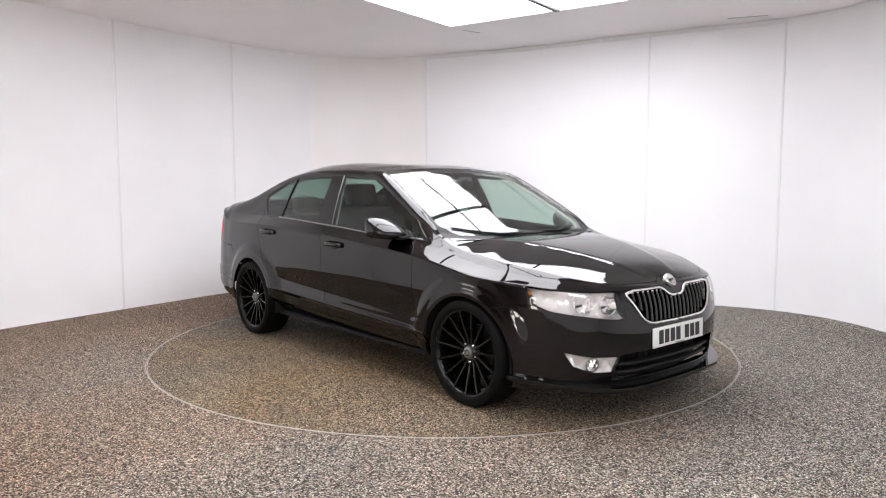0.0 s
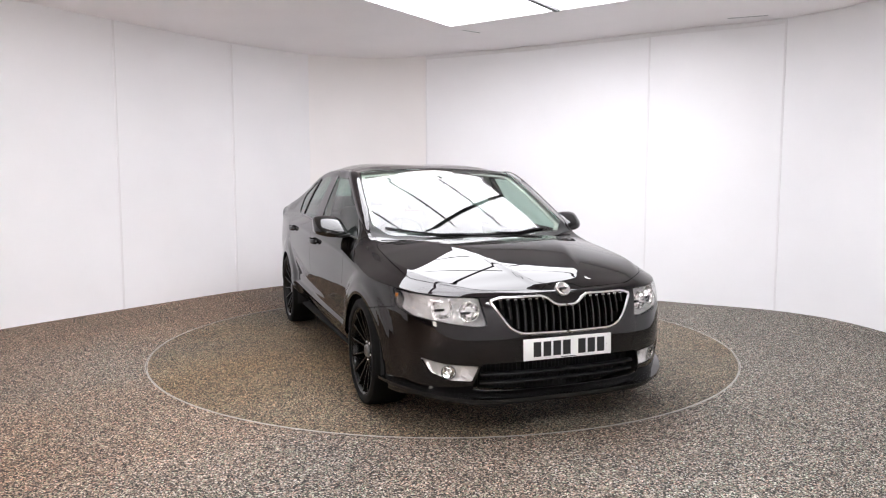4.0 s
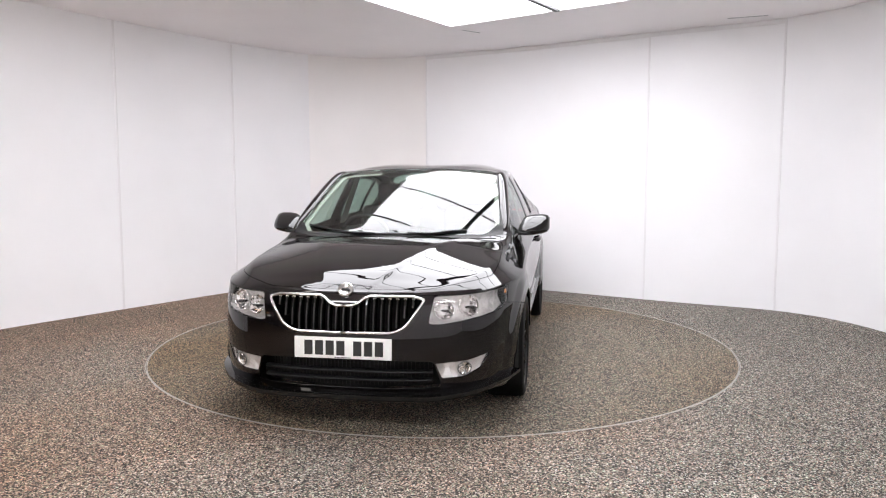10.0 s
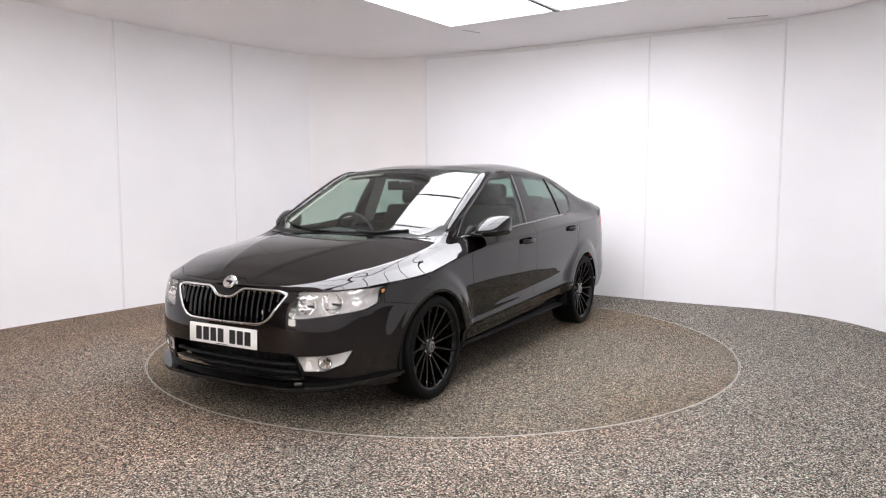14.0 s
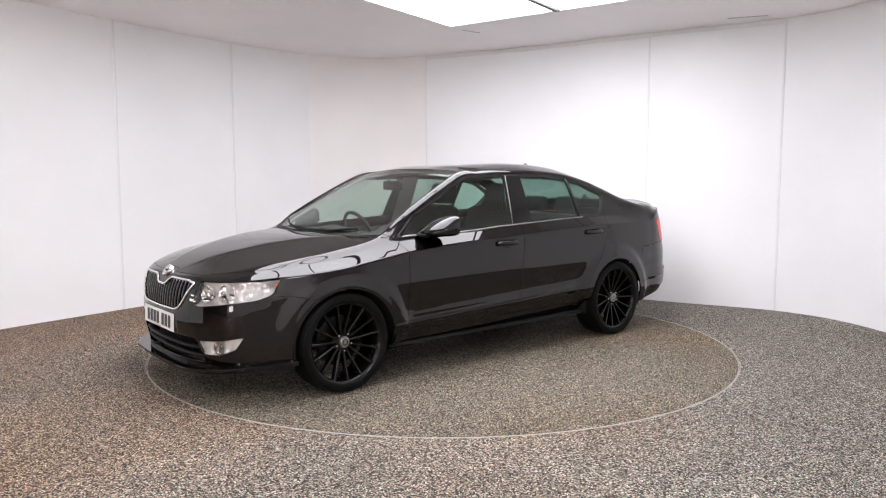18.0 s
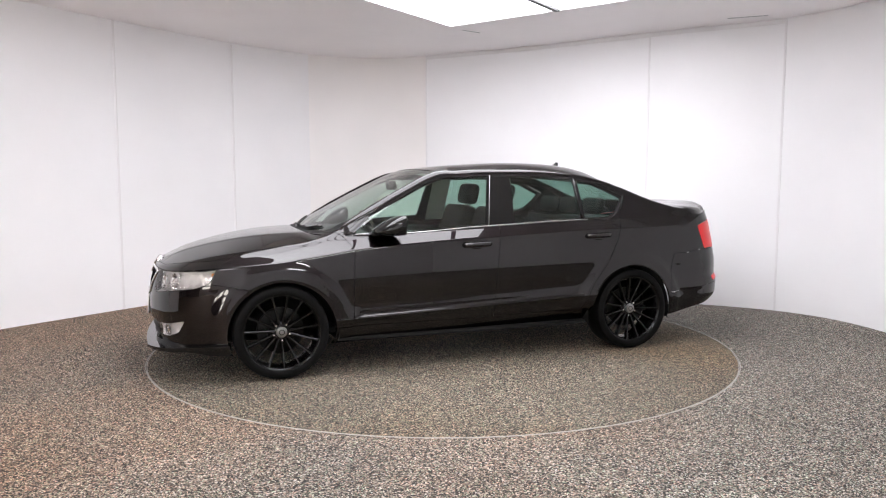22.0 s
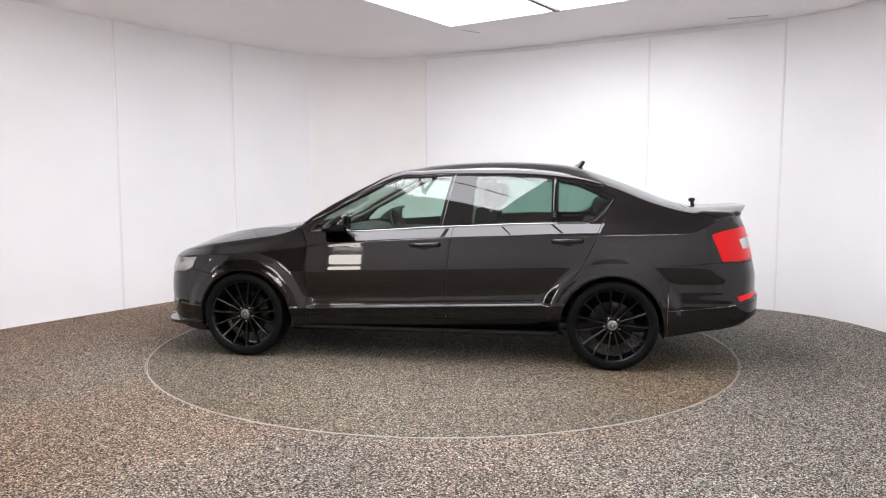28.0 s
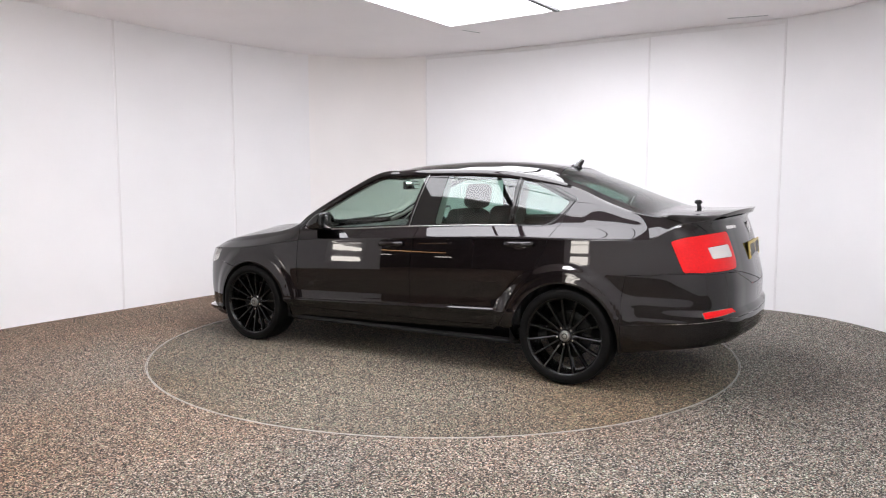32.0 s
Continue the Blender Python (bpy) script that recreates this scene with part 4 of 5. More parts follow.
def cut_skin():
    """The flat parameter sheet, cut along all contours, as vertices, faces and a class for each face."""
    bm = bmesh.new()
    su = np.linspace(0, LENGTH, 291)
    fine = [(0, 0.12, 5), (0.12, 0.25, 16), (0.25, 0.37, 26), (0.37, 0.42, 4), (0.42, 0.9, 24), (0.9, 1.0, 5), (1.0, 1.25, 7), (1.25, 1.5, 9), (1.5, 1.75, 15), (1.75, 2.0, 20)]
    sv = np.concatenate([np.linspace(a, b, n, endpoint=False) for a, b, n in fine] + [[2.0]])
    rows = [[bm.verts.new((a, b, 0)) for b in sv] for a in su]
    for r0, r1 in zip(rows, rows[1:]):
        for j in range(len(sv) - 1):
            bm.faces.new((r0[j], r1[j], r1[j + 1], r0[j + 1]))
    for name in ORDER:
        poly = densify(CONTOUR[name], 0.05)
        n = len(poly)
        P = np.array(poly)
        (a0, c0), (b0, d0) = P.min(0) - 0.08, P.max(0) + 0.08
        near = {f for f in bm.faces if a0 < f.verts[0].co.x < b0 and c0 < f.verts[0].co.y < d0}
        for i in range(n):
            (s0, v0), (s1, v1) = poly[i], poly[(i + 1) % n]
            if max(v0, v1) < 0 or min(v0, v1) > 2 or max(s0, s1) < 0 or min(s0, s1) > LENGTH or math.hypot(s1 - s0, v1 - v0) < 1e-5:
                continue
            a, b = min(s0, s1) - 1e-4, max(s0, s1) + 1e-4
            c, d = min(v0, v1) - 1e-4, max(v0, v1) + 1e-4
            geom = set()
            for f in near:
                co = f.verts[0].co
                if a - 0.06 < co.x < b + 0.06 and c - 0.06 < co.y < d + 0.06:
                    xs = [w.co.x for w in f.verts]
                    ys = [w.co.y for w in f.verts]
                    if max(xs) > a and min(xs) < b and max(ys) > c and min(ys) < d:
                        geom.add(f)
                        geom.update(f.edges)
                        geom.update(f.verts)
            if geom:
                got = bmesh.ops.bisect_plane(bm, geom=list(geom), dist=1e-5, plane_co=(s0, v0, 0), plane_no=(v1 - v0, -(s1 - s0), 0))
                near.update(g for g in got["geom"] if isinstance(g, bmesh.types.BMFace))
    bm.verts.index_update()
    V = np.array([v.co[:2] for v in bm.verts])
    F = [[v.index for v in f.verts] for f in bm.faces]
    bm.free()
    mid = np.array([V[f].mean(0) for f in F])
    cls = np.full(len(F), -1)
    for k, name in enumerate(ORDER):
        hit = inside(CONTOUR[name], mid[:, 0], mid[:, 1]) & (cls < 0)
        cls[hit] = k
    # what no contour holds: nose tip, sill edge, scuttle, foot of the windscreen pillar; the rest is the rear quarter
    at = skin(mid[:, 0], mid[:, 1])
    x, y, z = at[:, 0], at[:, 1], at[:, 2]
    rest = cls < 0
    cls[rest & (x > 1.9)] = ORDER.index("front_bumper")
    cls[rest & (z < 0.4) & (x > -0.5)] = ORDER.index("sill")
    fore = rest & (x > 0.5) & (x <= 1.9) & (z > 0.7)
    cls[fore & (y < 0.72)] = -2
    cls[fore & (y >= 0.72)] = -3
    return V, F, cls


SHEET_V, SHEET_F, SHEET_C = cut_skin()


def panel(name, classes, material, parent, label="", sides=0, gap=0.0018, sink=0.0, depth=0.014):
    """A piece of the skin: sides 0 joins both halves, 1 is the left one, -1 the right one. Its edge turns inwards by depth."""
    loose = {None: -1, "scuttle": -2, "pillar_foot": -3}
    ids = [loose[c] if c in loose else ORDER.index(c) for c in classes]
    faces = [f for f, c in zip(SHEET_F, SHEET_C) if c in ids]
    used = sorted({i for f in faces for i in f})
    new_index = {i: k for k, i in enumerate(used)}
    uv = SHEET_V[used]
    P, N = skin(uv[:, 0], uv[:, 1]), skin_normal(uv[:, 0], uv[:, 1])
    count = {}
    for f in faces:
        for a, b in zip(f, f[1:] + f[:1]):
            count[(a, b)] = count.get((a, b), 0) + 1
    border = [(a, b) for a, b in count if (b, a) not in count]
    centre = {i for i in used if SHEET_V[i][1] > 1.99999 or SHEET_V[i][0] < 1e-5 or SHEET_V[i][0] > LENGTH - 1e-5}
    border = [(a, b) for a, b in border if not (a in centre and b in centre)]
    shift = np.zeros_like(P)
    for a, b in border:
        i, j = new_index[a], new_index[b]
        t = P[j] - P[i]
        d = np.cross(N[i], t)
        # faces run the same way round in the sheet, so the inner side of every border edge is the same
        ln = np.linalg.norm(d)
        if ln > 1e-9:
            shift[i] += d / ln
            shift[j] += d / ln
    ln = np.linalg.norm(shift, axis=1, keepdims=True)
    shift = np.where(ln > 0.3, shift / np.maximum(ln, 1e-9), 0)
    if faces and border:
        f = next(g for g in faces if any((g[k], g[(k + 1) % len(g)]) == border[0] for k in range(len(g))))
        mid = P[[new_index[i] for i in f]].mean(0)
        a, b = border[0]
        if np.dot(mid - P[new_index[a]], np.cross(N[new_index[a]], P[new_index[b]] - P[new_index[a]])) < 0:
            shift = -shift
    Q = P + shift * gap - N * (sink(uv)[:, None] if callable(sink) else sink)
    for i in centre:
        Q[new_index[i], 1] = 0 if SHEET_V[i][1] > 1.99999 or SHEET_V[i][0] < 1e-5 or SHEET_V[i][0] > LENGTH - 1e-5 else Q[new_index[i], 1]
    bm = bmesh.new()
    normals = []
    for sgn in ((1, -1) if sides == 0 else (sides,)):
        m = np.array([1, sgn, 1])
        vs = [bm.verts.new(q * m) for q in Q]
        normals += [tuple(n * m) for n in N]
        inner = {}
        for a, b in border:
            for i in (a, b):
                k = new_index[i]
                if k not in inner:
                    inner[k] = bm.verts.new((Q[k] - N[k] * depth + shift[k] * 0.003) * m)
                    normals.append(tuple(N[k] * m))
        for f in faces:
            w = [vs[new_index[i]] for i in f]
            try:
                bm.faces.new(w if sgn > 0 else w[::-1])
            except ValueError:
                pass
        if depth:
            for a, b in border:
                i, j = new_index[a], new_index[b]
                w = [vs[j], vs[i], inner[i], inner[j]]
                try:
                    face = bm.faces.new(w if sgn > 0 else w[::-1])
                    face.material_index = 0
                    face.tag = True
                except ValueError:
                    pass
    bm.verts.index_update()
    flange = [f.tag for f in bm.faces]
    me = bpy.data.meshes.new(name)
    bm.to_mesh(me)
    bm.free()
    me.materials.append(material)
    me.shade_smooth()
    loop_normals = []
    for poly in me.polygons:
        edge = flange[poly.index]
        for li in poly.loop_indices:
            loop_normals.append(poly.normal if edge else normals[me.loops[li].vertex_index])
    # face winding must agree with the outward normals
    if sum(p.area * np.dot(np.array(p.normal), np.array(normals[p.vertices[0]])) for p in me.polygons if not flange[p.index]) < 0:
        me.flip_normals()
        loop_normals = []
        for poly in me.polygons:
            for li in poly.loop_indices:
                loop_normals.append(poly.normal if flange[poly.index] else normals[me.loops[li].vertex_index])
    if not callable(sink):
        me.normals_split_custom_set(loop_normals)
    ob = new(name, me)
    ob.parent = parent
    if label:
        ob["label"] = label
    return ob


def skin_line(uv, sgn=1, offset=0.0, closed=False, step=0.03):
    d = np.array(densify(uv, step, closed))
    d[:, 1] = np.clip(d[:, 1], 0, 2)
    d[:, 0] = np.clip(d[:, 0], 0, LENGTH)
    P, N = skin(d[:, 0], d[:, 1]), skin_normal(d[:, 0], d[:, 1])
    m = np.array([1, sgn, 1])
    return (P + N * offset) * m, N * m


CAR = tagged(new("car"), "glossy black five-door hatchback car with black alloy wheels", "car")


def build_body():
    for sgn in (1, -1):
        panel("front_door", ("front_door",), M_PAINT, CAR, "black front door", sgn)
        panel("rear_door", ("rear_door",), M_PAINT, CAR, "black rear door", sgn)
        panel("sill", ("sill",), M_PAINT, CAR, "black side sill", sgn)
        panel("front_wing", ("wing",), M_PAINT, CAR, "black front wing", sgn)
        panel("front_window", ("front_window",), M_GREEN, CAR, "green tinted door window", sgn, 0.0, 0.003, 0.004)
        panel("rear_window", ("rear_window",), M_PRIVACY, CAR, "darkened door window", sgn, 0.0, 0.003, 0.004)
        panel("quarter_window", ("quarter_window",), M_PRIVACY, CAR, "darkened quarter window", sgn, 0.0, 0.003, 0.004)
        panel("window_surround", ("daylight",), M_GLOSS, CAR, "gloss black window frame and pillar", sgn, 0.0, 0.001, 0.012)
        p, n = skin_line(CONTOUR["daylight"], sgn, 0.0, True)
        part("window_seal", sweep_bm(p, n, 0.009, 0.003, closed=True), M_GLOSS, CAR, "black window seal")
        belt = [k for k in range(len(p)) if p[k][2] < 0.952 + 0.055 * (0.8 - p[k][0]) and -1.0 < p[k][0] < 0.86]
        belt.sort(key=lambda k: p[k][0])
        part("window_trim", sweep_bm(p[belt], n[belt], 0.010, 0.0045), M_SATIN, CAR, "satin silver window trim")
    panel("bonnet", ("bonnet",), M_PAINT, CAR, "black bonnet with two raised lines")
    panel("windscreen", ("windscreen",), M_SCREEN, CAR, "green tinted windscreen", 0, 0.0, 0.002, 0.004)
    panel("rear_screen", ("rear_screen",), M_PRIVACY, CAR, "sloping rear screen", 0, 0.0, 0.002, 0.004)
    panel("hatch", ("hatch",), M_PAINT, CAR, "black tailgate")
    panel("roof", ("roof",), M_PAINT, CAR, "black roof", 0, 0.001)
    panel("scuttle", ("scuttle",), M_BLACK, CAR, "matt black plastic scuttle under the windscreen", 0, 0.001)
    panel("front_bumper", ("front_bumper",), M_PAINT, CAR, "black front bumper")
    panel("rear_bumper", ("rear_bumper",), M_PAINT, CAR, "black rear bumper")
    panel("rear_valance", ("valance",), M_PAINT, CAR, "gloss black lower rear valance")
    for sgn in (1, -1):
        panel("rear_quarter", (None,), M_PAINT, CAR, "black rear quarter panel and roof rail", sgn)
        panel("pillar_foot", ("pillar_foot",), M_PAINT, CAR, "black foot of the windscreen pillar", sgn)


build_body()


# ---- wheels ----
def wheel_parts(parent, at, sgn):
    wheel = new("wheel")
    wheel.parent = parent
    wheel.matrix_basis = Matrix.Translation(at) @ (Matrix() if sgn > 0 else Matrix.Rotation(math.pi, 4, "Z"))
    return wheel


def build_wheels():
    R = 0.303
    grow = 1.032
    tyre = lathe_bm([(0.238, -0.10), (0.252, -0.112), (0.275, -0.116), (0.294, -0.105), (0.301, -0.085), (R, -0.05), (R, 0.05), (0.301, 0.085), (0.294, 0.104), (0.278, 0.113), (0.262, 0.1135), (0.248, 0.110),
                     (0.240, 0.100), (0.236, 0.09)], 96)
    rim = lathe_bm([(0.236, -0.09), (0.225, -0.02), (0.222, 0.05), (0.228, 0.082), (0.231, 0.094), (0.238, 0.101), (0.2435, 0.1045), (0.247, 0.101), (0.243, 0.092), (0.238, 0.08)], 96)
    cap_disc = lathe_bm([(0.0, 0.080), (0.027, 0.0805), (0.033, 0.077), (0.036, 0.062)], 32)
    cap_mark = lathe_bm([(0.013, 0.0815), (0.016, 0.0818), (0.019, 0.0812)], 24)
    hub = lathe_bm([(0.03, 0.069), (0.040, 0.064), (0.060, 0.052), (0.068, 0.040), (0.070, 0.01), (0.05, -0.01)], 48)
    disc = lathe_bm([(0.06, 0.0), (0.145, 0.0), (0.150, -0.004), (0.150, -0.022), (0.06, -0.022)], 64)
    spoke = bmesh.new()
    secs = []
    for r, w, y0, y1 in ((0.045, 0.0095, 0.030, 0.063), (0.075, 0.0100, 0.030, 0.064), (0.11, 0.0088, 0.034, 0.072), (0.17, 0.0080, 0.050, 0.086), (0.215, 0.0085, 0.062, 0.095), (0.236, 0.0110, 0.066, 0.099)):
        secs.append([Vector((r, y0, -w)), Vector((r, y0, w)), Vector((r, y1 - 0.003, w * 0.8)), Vector((r, y1, w * 0.45)), Vector((r, y1, -w * 0.45)), Vector((r, y1 - 0.003, -w * 0.8))])
    loft_bm(secs, spoke)
    bolt = lathe_bm([(0.0, 0.060), (0.0065, 0.060), (0.0085, 0.057), (0.0085, 0.040)], 12)
    caliper = box_bm(0.085, 0.150, -0.03, 0.02, -0.06, 0.06, 0.01)
    meshes = {}
    for name, bm, m in (("tyre", tyre, M_TYRE), ("rim", rim, M_RIM), ("hub_cap", cap_disc, M_SATIN), ("cap_mark", cap_mark, M_INK), ("hub", hub, M_RIM), ("brake_disc", disc, M_DISC), ("spoke", spoke, M_RIM),
                        ("bolt", bolt, M_CHROME), ("brake_caliper", caliper, M_BLACK)):
        me = bpy.data.meshes.new(name)
        bmesh.ops.scale(bm, verts=bm.verts, vec=(grow, 1, grow))
        bm.normal_update()
        bm.to_mesh(me)
        bm.free()
        me.materials.append(m)
        me.shade_smooth()
        me.set_sharp_from_angle(angle=radians(38))
        meshes[name] = me
    for x in (1.343, -1.343):
        for sgn in (1, -1):
            w = wheel_parts(CAR, (x, sgn * 0.788, R * grow), sgn)
            turn0 = random.uniform(0, 24)
            for name in ("tyre", "rim", "hub_cap", "hub", "brake_disc"):
                ob = new(name, meshes[name])
                ob.parent = w
            ob = new("cap_mark", meshes["cap_mark"])
            ob.parent = w
            for k in range(15):
                ob = new("spoke", meshes["spoke"])
                ob.parent = w
                ob.matrix_basis = Matrix.Rotation(radians(turn0 + 24 * k), 4, "Y")
            for k in range(5):
                ob = new("bolt", meshes["bolt"])
                ob.parent = w
                ob.matrix_basis = Matrix.Rotation(radians(turn0 + 72 * k), 4, "Y") @ Matrix.Translation((0.055, 0.008, 0))
            ob = new("brake_caliper", meshes["brake_caliper"])
            ob.parent = w
            ob.matrix_basis = Matrix.Rotation(radians(20 if x * sgn > 0 else 160), 4, "Y")
    # liners in the wheel arches
    for x in (1.325, -1.325):
        for sgn in (1, -1):
            rows = []
            for a in np.linspace(-0.2, math.pi + 0.2, 30):
                c, s = math.cos(a), math.sin(a)
                rows.append([(x + 0.365 * c, sgn * 0.875, 0.30 + 0.375 * s), (x + 0.37 * c, sgn * 0.72, 0.30 + 0.38 * s), (x + 0.37 * c, sgn * 0.52, 0.30 + 0.38 * s), (x, sgn * 0.52, 0.30)])
            part("wheel_arch_liner", grid_bm(rows), M_LINER, CAR, "matt black wheel arch liner")


build_wheels()


# ---- car: lamps, grille, trim ----
def mirrored(points, sgn):
    return [(x, sgn * y, z) for x, y, z in points]


def dish_bm(y, z, r, depth, sink, sgn, seg=18):
    """A reflector bowl let into the nose behind the skin, facing out along it."""
    s, v = on_skin([(y, z)], "yz", (0, 1), (0, s_at(1.7)))[0]
    n = Vector(skin_normal(s, v))
    n = (n + Vector((0.35, 0, 0))).normalized()
    p = Vector(skin(s, v)) - n * sink
    a = n.cross(Vector((0, 0, 1))).normalized()
    b = a.cross(n)
    rows = []
    for k in range(7):
        q = r * (1 - k / 6.5)
        ring = [p - n * (depth * (1 - (q / r) ** 2)) + a * (q * math.cos(2 * math.pi * j / seg)) + b * (q * math.sin(2 * math.pi * j / seg)) for j in range(seg)]
        rows.append([Vector((w.x, sgn * w.y, w.z)) for w in ring])
    return grid_bm(rows, None, True), rows[0]


def ball_bm(at, r, stretch=(1, 1, 1), seg=16, bm=None):
    bm = bm or bmesh.new()
    bmesh.ops.create_uvsphere(bm, u_segments=seg, v_segments=seg // 2, radius=r, matrix=Matrix.Translation(at) @ Matrix.Diagonal((*stretch, 1)))
    return bm


def closed_outline(name):
    """Both halves of a contour that meets the centre line, as one closed loop."""
    half = [(s, v) for s, v in CONTOUR[name] if s >= 0]
    p, n = skin_line(half, 1, 0.0, False, 0.02)
    q, m = p[::-1] * np.array([1, -1, 1]), n[::-1] * np.array([1, -1, 1])
    return np.concatenate([p, q]), np.concatenate([n, m])


def trough(name, depth):
    """Depth behind the skin over a lamp's opening: a trough that is deepest along its middle."""
    poly = np.array(densify(CONTOUR[name], 0.01))

    def f(uv):
        out = np.zeros(len(uv))
        for k, (s, v) in enumerate(uv):
            near = poly[np.abs(poly[:, 0] - s) < 0.02]
            if len(near) < 2:
                continue
            lo, hi = near[:, 1].min(), near[:, 1].max()
            q = np.clip((v - lo) / max(hi - lo, 1e-4), 0, 1)
            out[k] = 0.004 + depth * math.sqrt(max(0.0, 1 - (2 * q - 1) ** 2)) * min(1, (hi - lo) / 0.05)
        return out
    return f


def build_front():
    for sgn in (1, -1):
        lens = panel("headlamp", ("headlamp",), M_LAMP_GLASS, CAR, "clear headlamp with chrome reflector bowls", sgn, 0.001, 0.0, 0.006)
        panel("housing", ("headlamp",), M_HOUSING, lens, "silver reflector trough", sgn, 0.002, trough("headlamp", 0.060), 0.0)

        for y, z, r, d in ((0.645, 0.660, 0.056, 0.050), (0.520, 0.648, 0.052, 0.046)):
            bm, rim = dish_bm(y, z, r, d, 0.026, sgn)
            part("bowl", bm, M_REFLECTOR, lens, "faceted chrome reflector bowl", smooth=False)
            part("bowl_rim", tube_bm(rim, 0.003, 6, closed=True), M_CHROME, lens)
        rows = [[(1.755 + 0.016 * a, sgn * (0.808 - 0.010 * a), z) for a in np.linspace(0, 1, 5)] for z in (0.695, 0.704, 0.714)]
        part("indicator", grid_bm(rows), M_AMBER, lens, "amber indicator")
        p, n = skin_line(CONTOUR["headlamp"], sgn, -0.006, True)
        part("bezel", sweep_bm(p, n, 0.006, 0.002, closed=True), M_BLACK, lens, "black rim inside the lens")
        # dark visors across the bowls
        for x, y, z, w in ((1.99, 0.632, 0.640, 0.034), (2.055, 0.512, 0.628, 0.030)):
            part("visor", box_bm(x - 0.03, x - 0.024, sgn * y - w, sgn * y + w, z - 0.006, z + 0.008, 0.003, 1), M_BLACK, lens)
        lens = panel("fog_lamp", ("fog_lamp",), M_LAMP_GLASS, CAR, "fog lamp in a bright chrome housing", sgn, 0.001, 0.002, 0.004)
        panel("housing", ("fog_lamp",), M_SILVER, lens, "bright silver housing", sgn, 0.0, trough("fog_lamp", 0.010), 0.0)
        bm, rim = dish_bm(0.618, 0.334, 0.036, 0.008, 0.001, sgn)
        part("bowl", bm, M_REFLECTOR, lens, smooth=False)
        part("ring", tube_bm(rim, 0.0035, 6, closed=True), M_FRAME, lens)
    # grille
    p, n = closed_outline("grille")
    grille = part("grille", sweep_bm(p, n, 0.0145, 0.010, closed=True, sink=0.002), M_CHROME, CAR, "chrome-framed grille with black upright slats")
    rows = []
    for z in np.linspace(0.51, 0.735, 8):
        rows.append([(2.02 - 0.10 * max(0, z - 0.6) - 0.12 * (y / 0.45) ** 2, y, z) for y in np.linspace(-0.47, 0.47, 21)])
    part("backing", grid_bm(rows), M_LINER, grille)
    for k in range(-10, 11):
        y = 0.040 * k
        if abs(y) > 0.395:
            continue
        z0 = 0.531 + max(0, abs(y) - 0.26) * 1.25
        z1 = 0.706 if abs(y) > 0.125 else 0.664 + 0.042 * max(0, (abs(y) - 0.04)) / 0.085
        secs = []
        for z in np.linspace(z0, z1, 6):
            s, v = on_skin([(abs(y), z)], "yz", (0, 1), (0, s_at(1.9)))[0]
            x = float(skin(s, v)[0]) - 0.006
            secs.append([Vector((x - 0.004, y - 0.0075, z)), Vector((x + 0.002, y - 0.004, z)), Vector((x + 0.002, y + 0.004, z)), Vector((x - 0.004, y + 0.0075, z)), Vector((x - 0.045, y + 0.008, z)), Vector((x - 0.045, y - 0.008, z))])
        part("slat", loft_bm(secs), M_GLOSS, grille, smooth=False)
        a = secs[-1][1]
        part("slat_tip", box_bm(a.x - 0.004, a.x + 0.003, y - 0.0085, y + 0.0085, a.z - 0.010, a.z - 0.002, 0.001, 1), M_CHROME, grille, "bright tip of a slat", smooth=False)
    # badge on the bonnet tip
    c = Vector((2.112, 0, 0.740))
    tilt = Matrix.Translation(c) @ Matrix.Rotation(radians(-38), 4, "Y") @ Matrix.Rotation(radians(-90), 4, "Z")
    ring = lathe_bm([(0.0, 0.008), (0.028, 0.008), (0.031, 0.011), (0.036, 0.012), (0.040, 0.009), (0.041, -0.01)], 40)
    mark = bmesh.new()
    bmesh.ops.create_cube(mark, size=1, matrix=Matrix.Translation((0, 0.010, 0)) @ Matrix.Diagonal((0.036, 0.005, 0.009, 1)))
    for bm, name, m in ((ring, "badge", M_CHROME), (mark, "mark", M_INK)):
        bmesh.ops.transform(bm, matrix=tilt, verts=bm.verts)
        ob = part(name, bm, m, CAR if name == "badge" else badge, "round chrome bonnet badge" if name == "badge" else "")
        if name == "badge":
            badge = ob
    # lower intake
    p, n = closed_outline("intake")
    intake = part("intake", sweep_bm(p, n, 0.007, 0.003, closed=True, sink=0.003), M_GLOSS, CAR, "wide black lower intake")
    rows = [[(2.09 - 0.14 * (y / 0.5) ** 2, y, z) for y in np.linspace(-0.53, 0.53, 21)] for z in (0.22, 0.30, 0.385)]
    part("backing", grid_bm(rows), M_LINER, intake)
    for z, d in ((0.272, 0.03), (0.318, 0.02)):
        secs = []
        for y in np.linspace(-0.455, 0.455, 17):
            s, v = on_skin([(abs(y), z)], "yz", (0, 1), (0, s_at(1.9)))[0]
            x = float(skin(s, v)[0]) - 0.014
            secs.append([Vector((x, y, z + 0.007)), Vector((x + 0.004, y, z)), Vector((x, y, z - 0.007)), Vector((x - 0.03, y, z - 0.009)), Vector((x - 0.03, y, z + 0.009))])
        part("blade", loft_bm(secs), M_BLACK, intake)
    for k in range(-21, 22):
        y = 0.021 * k
        part("mesh_bar", box_bm(2.118 - 0.14 * (y / 0.5) ** 2, 2.125 - 0.14 * (y / 0.5) ** 2, y - 0.0016, y + 0.0016, 0.24, 0.368), M_BLACK, intake, smooth=False)
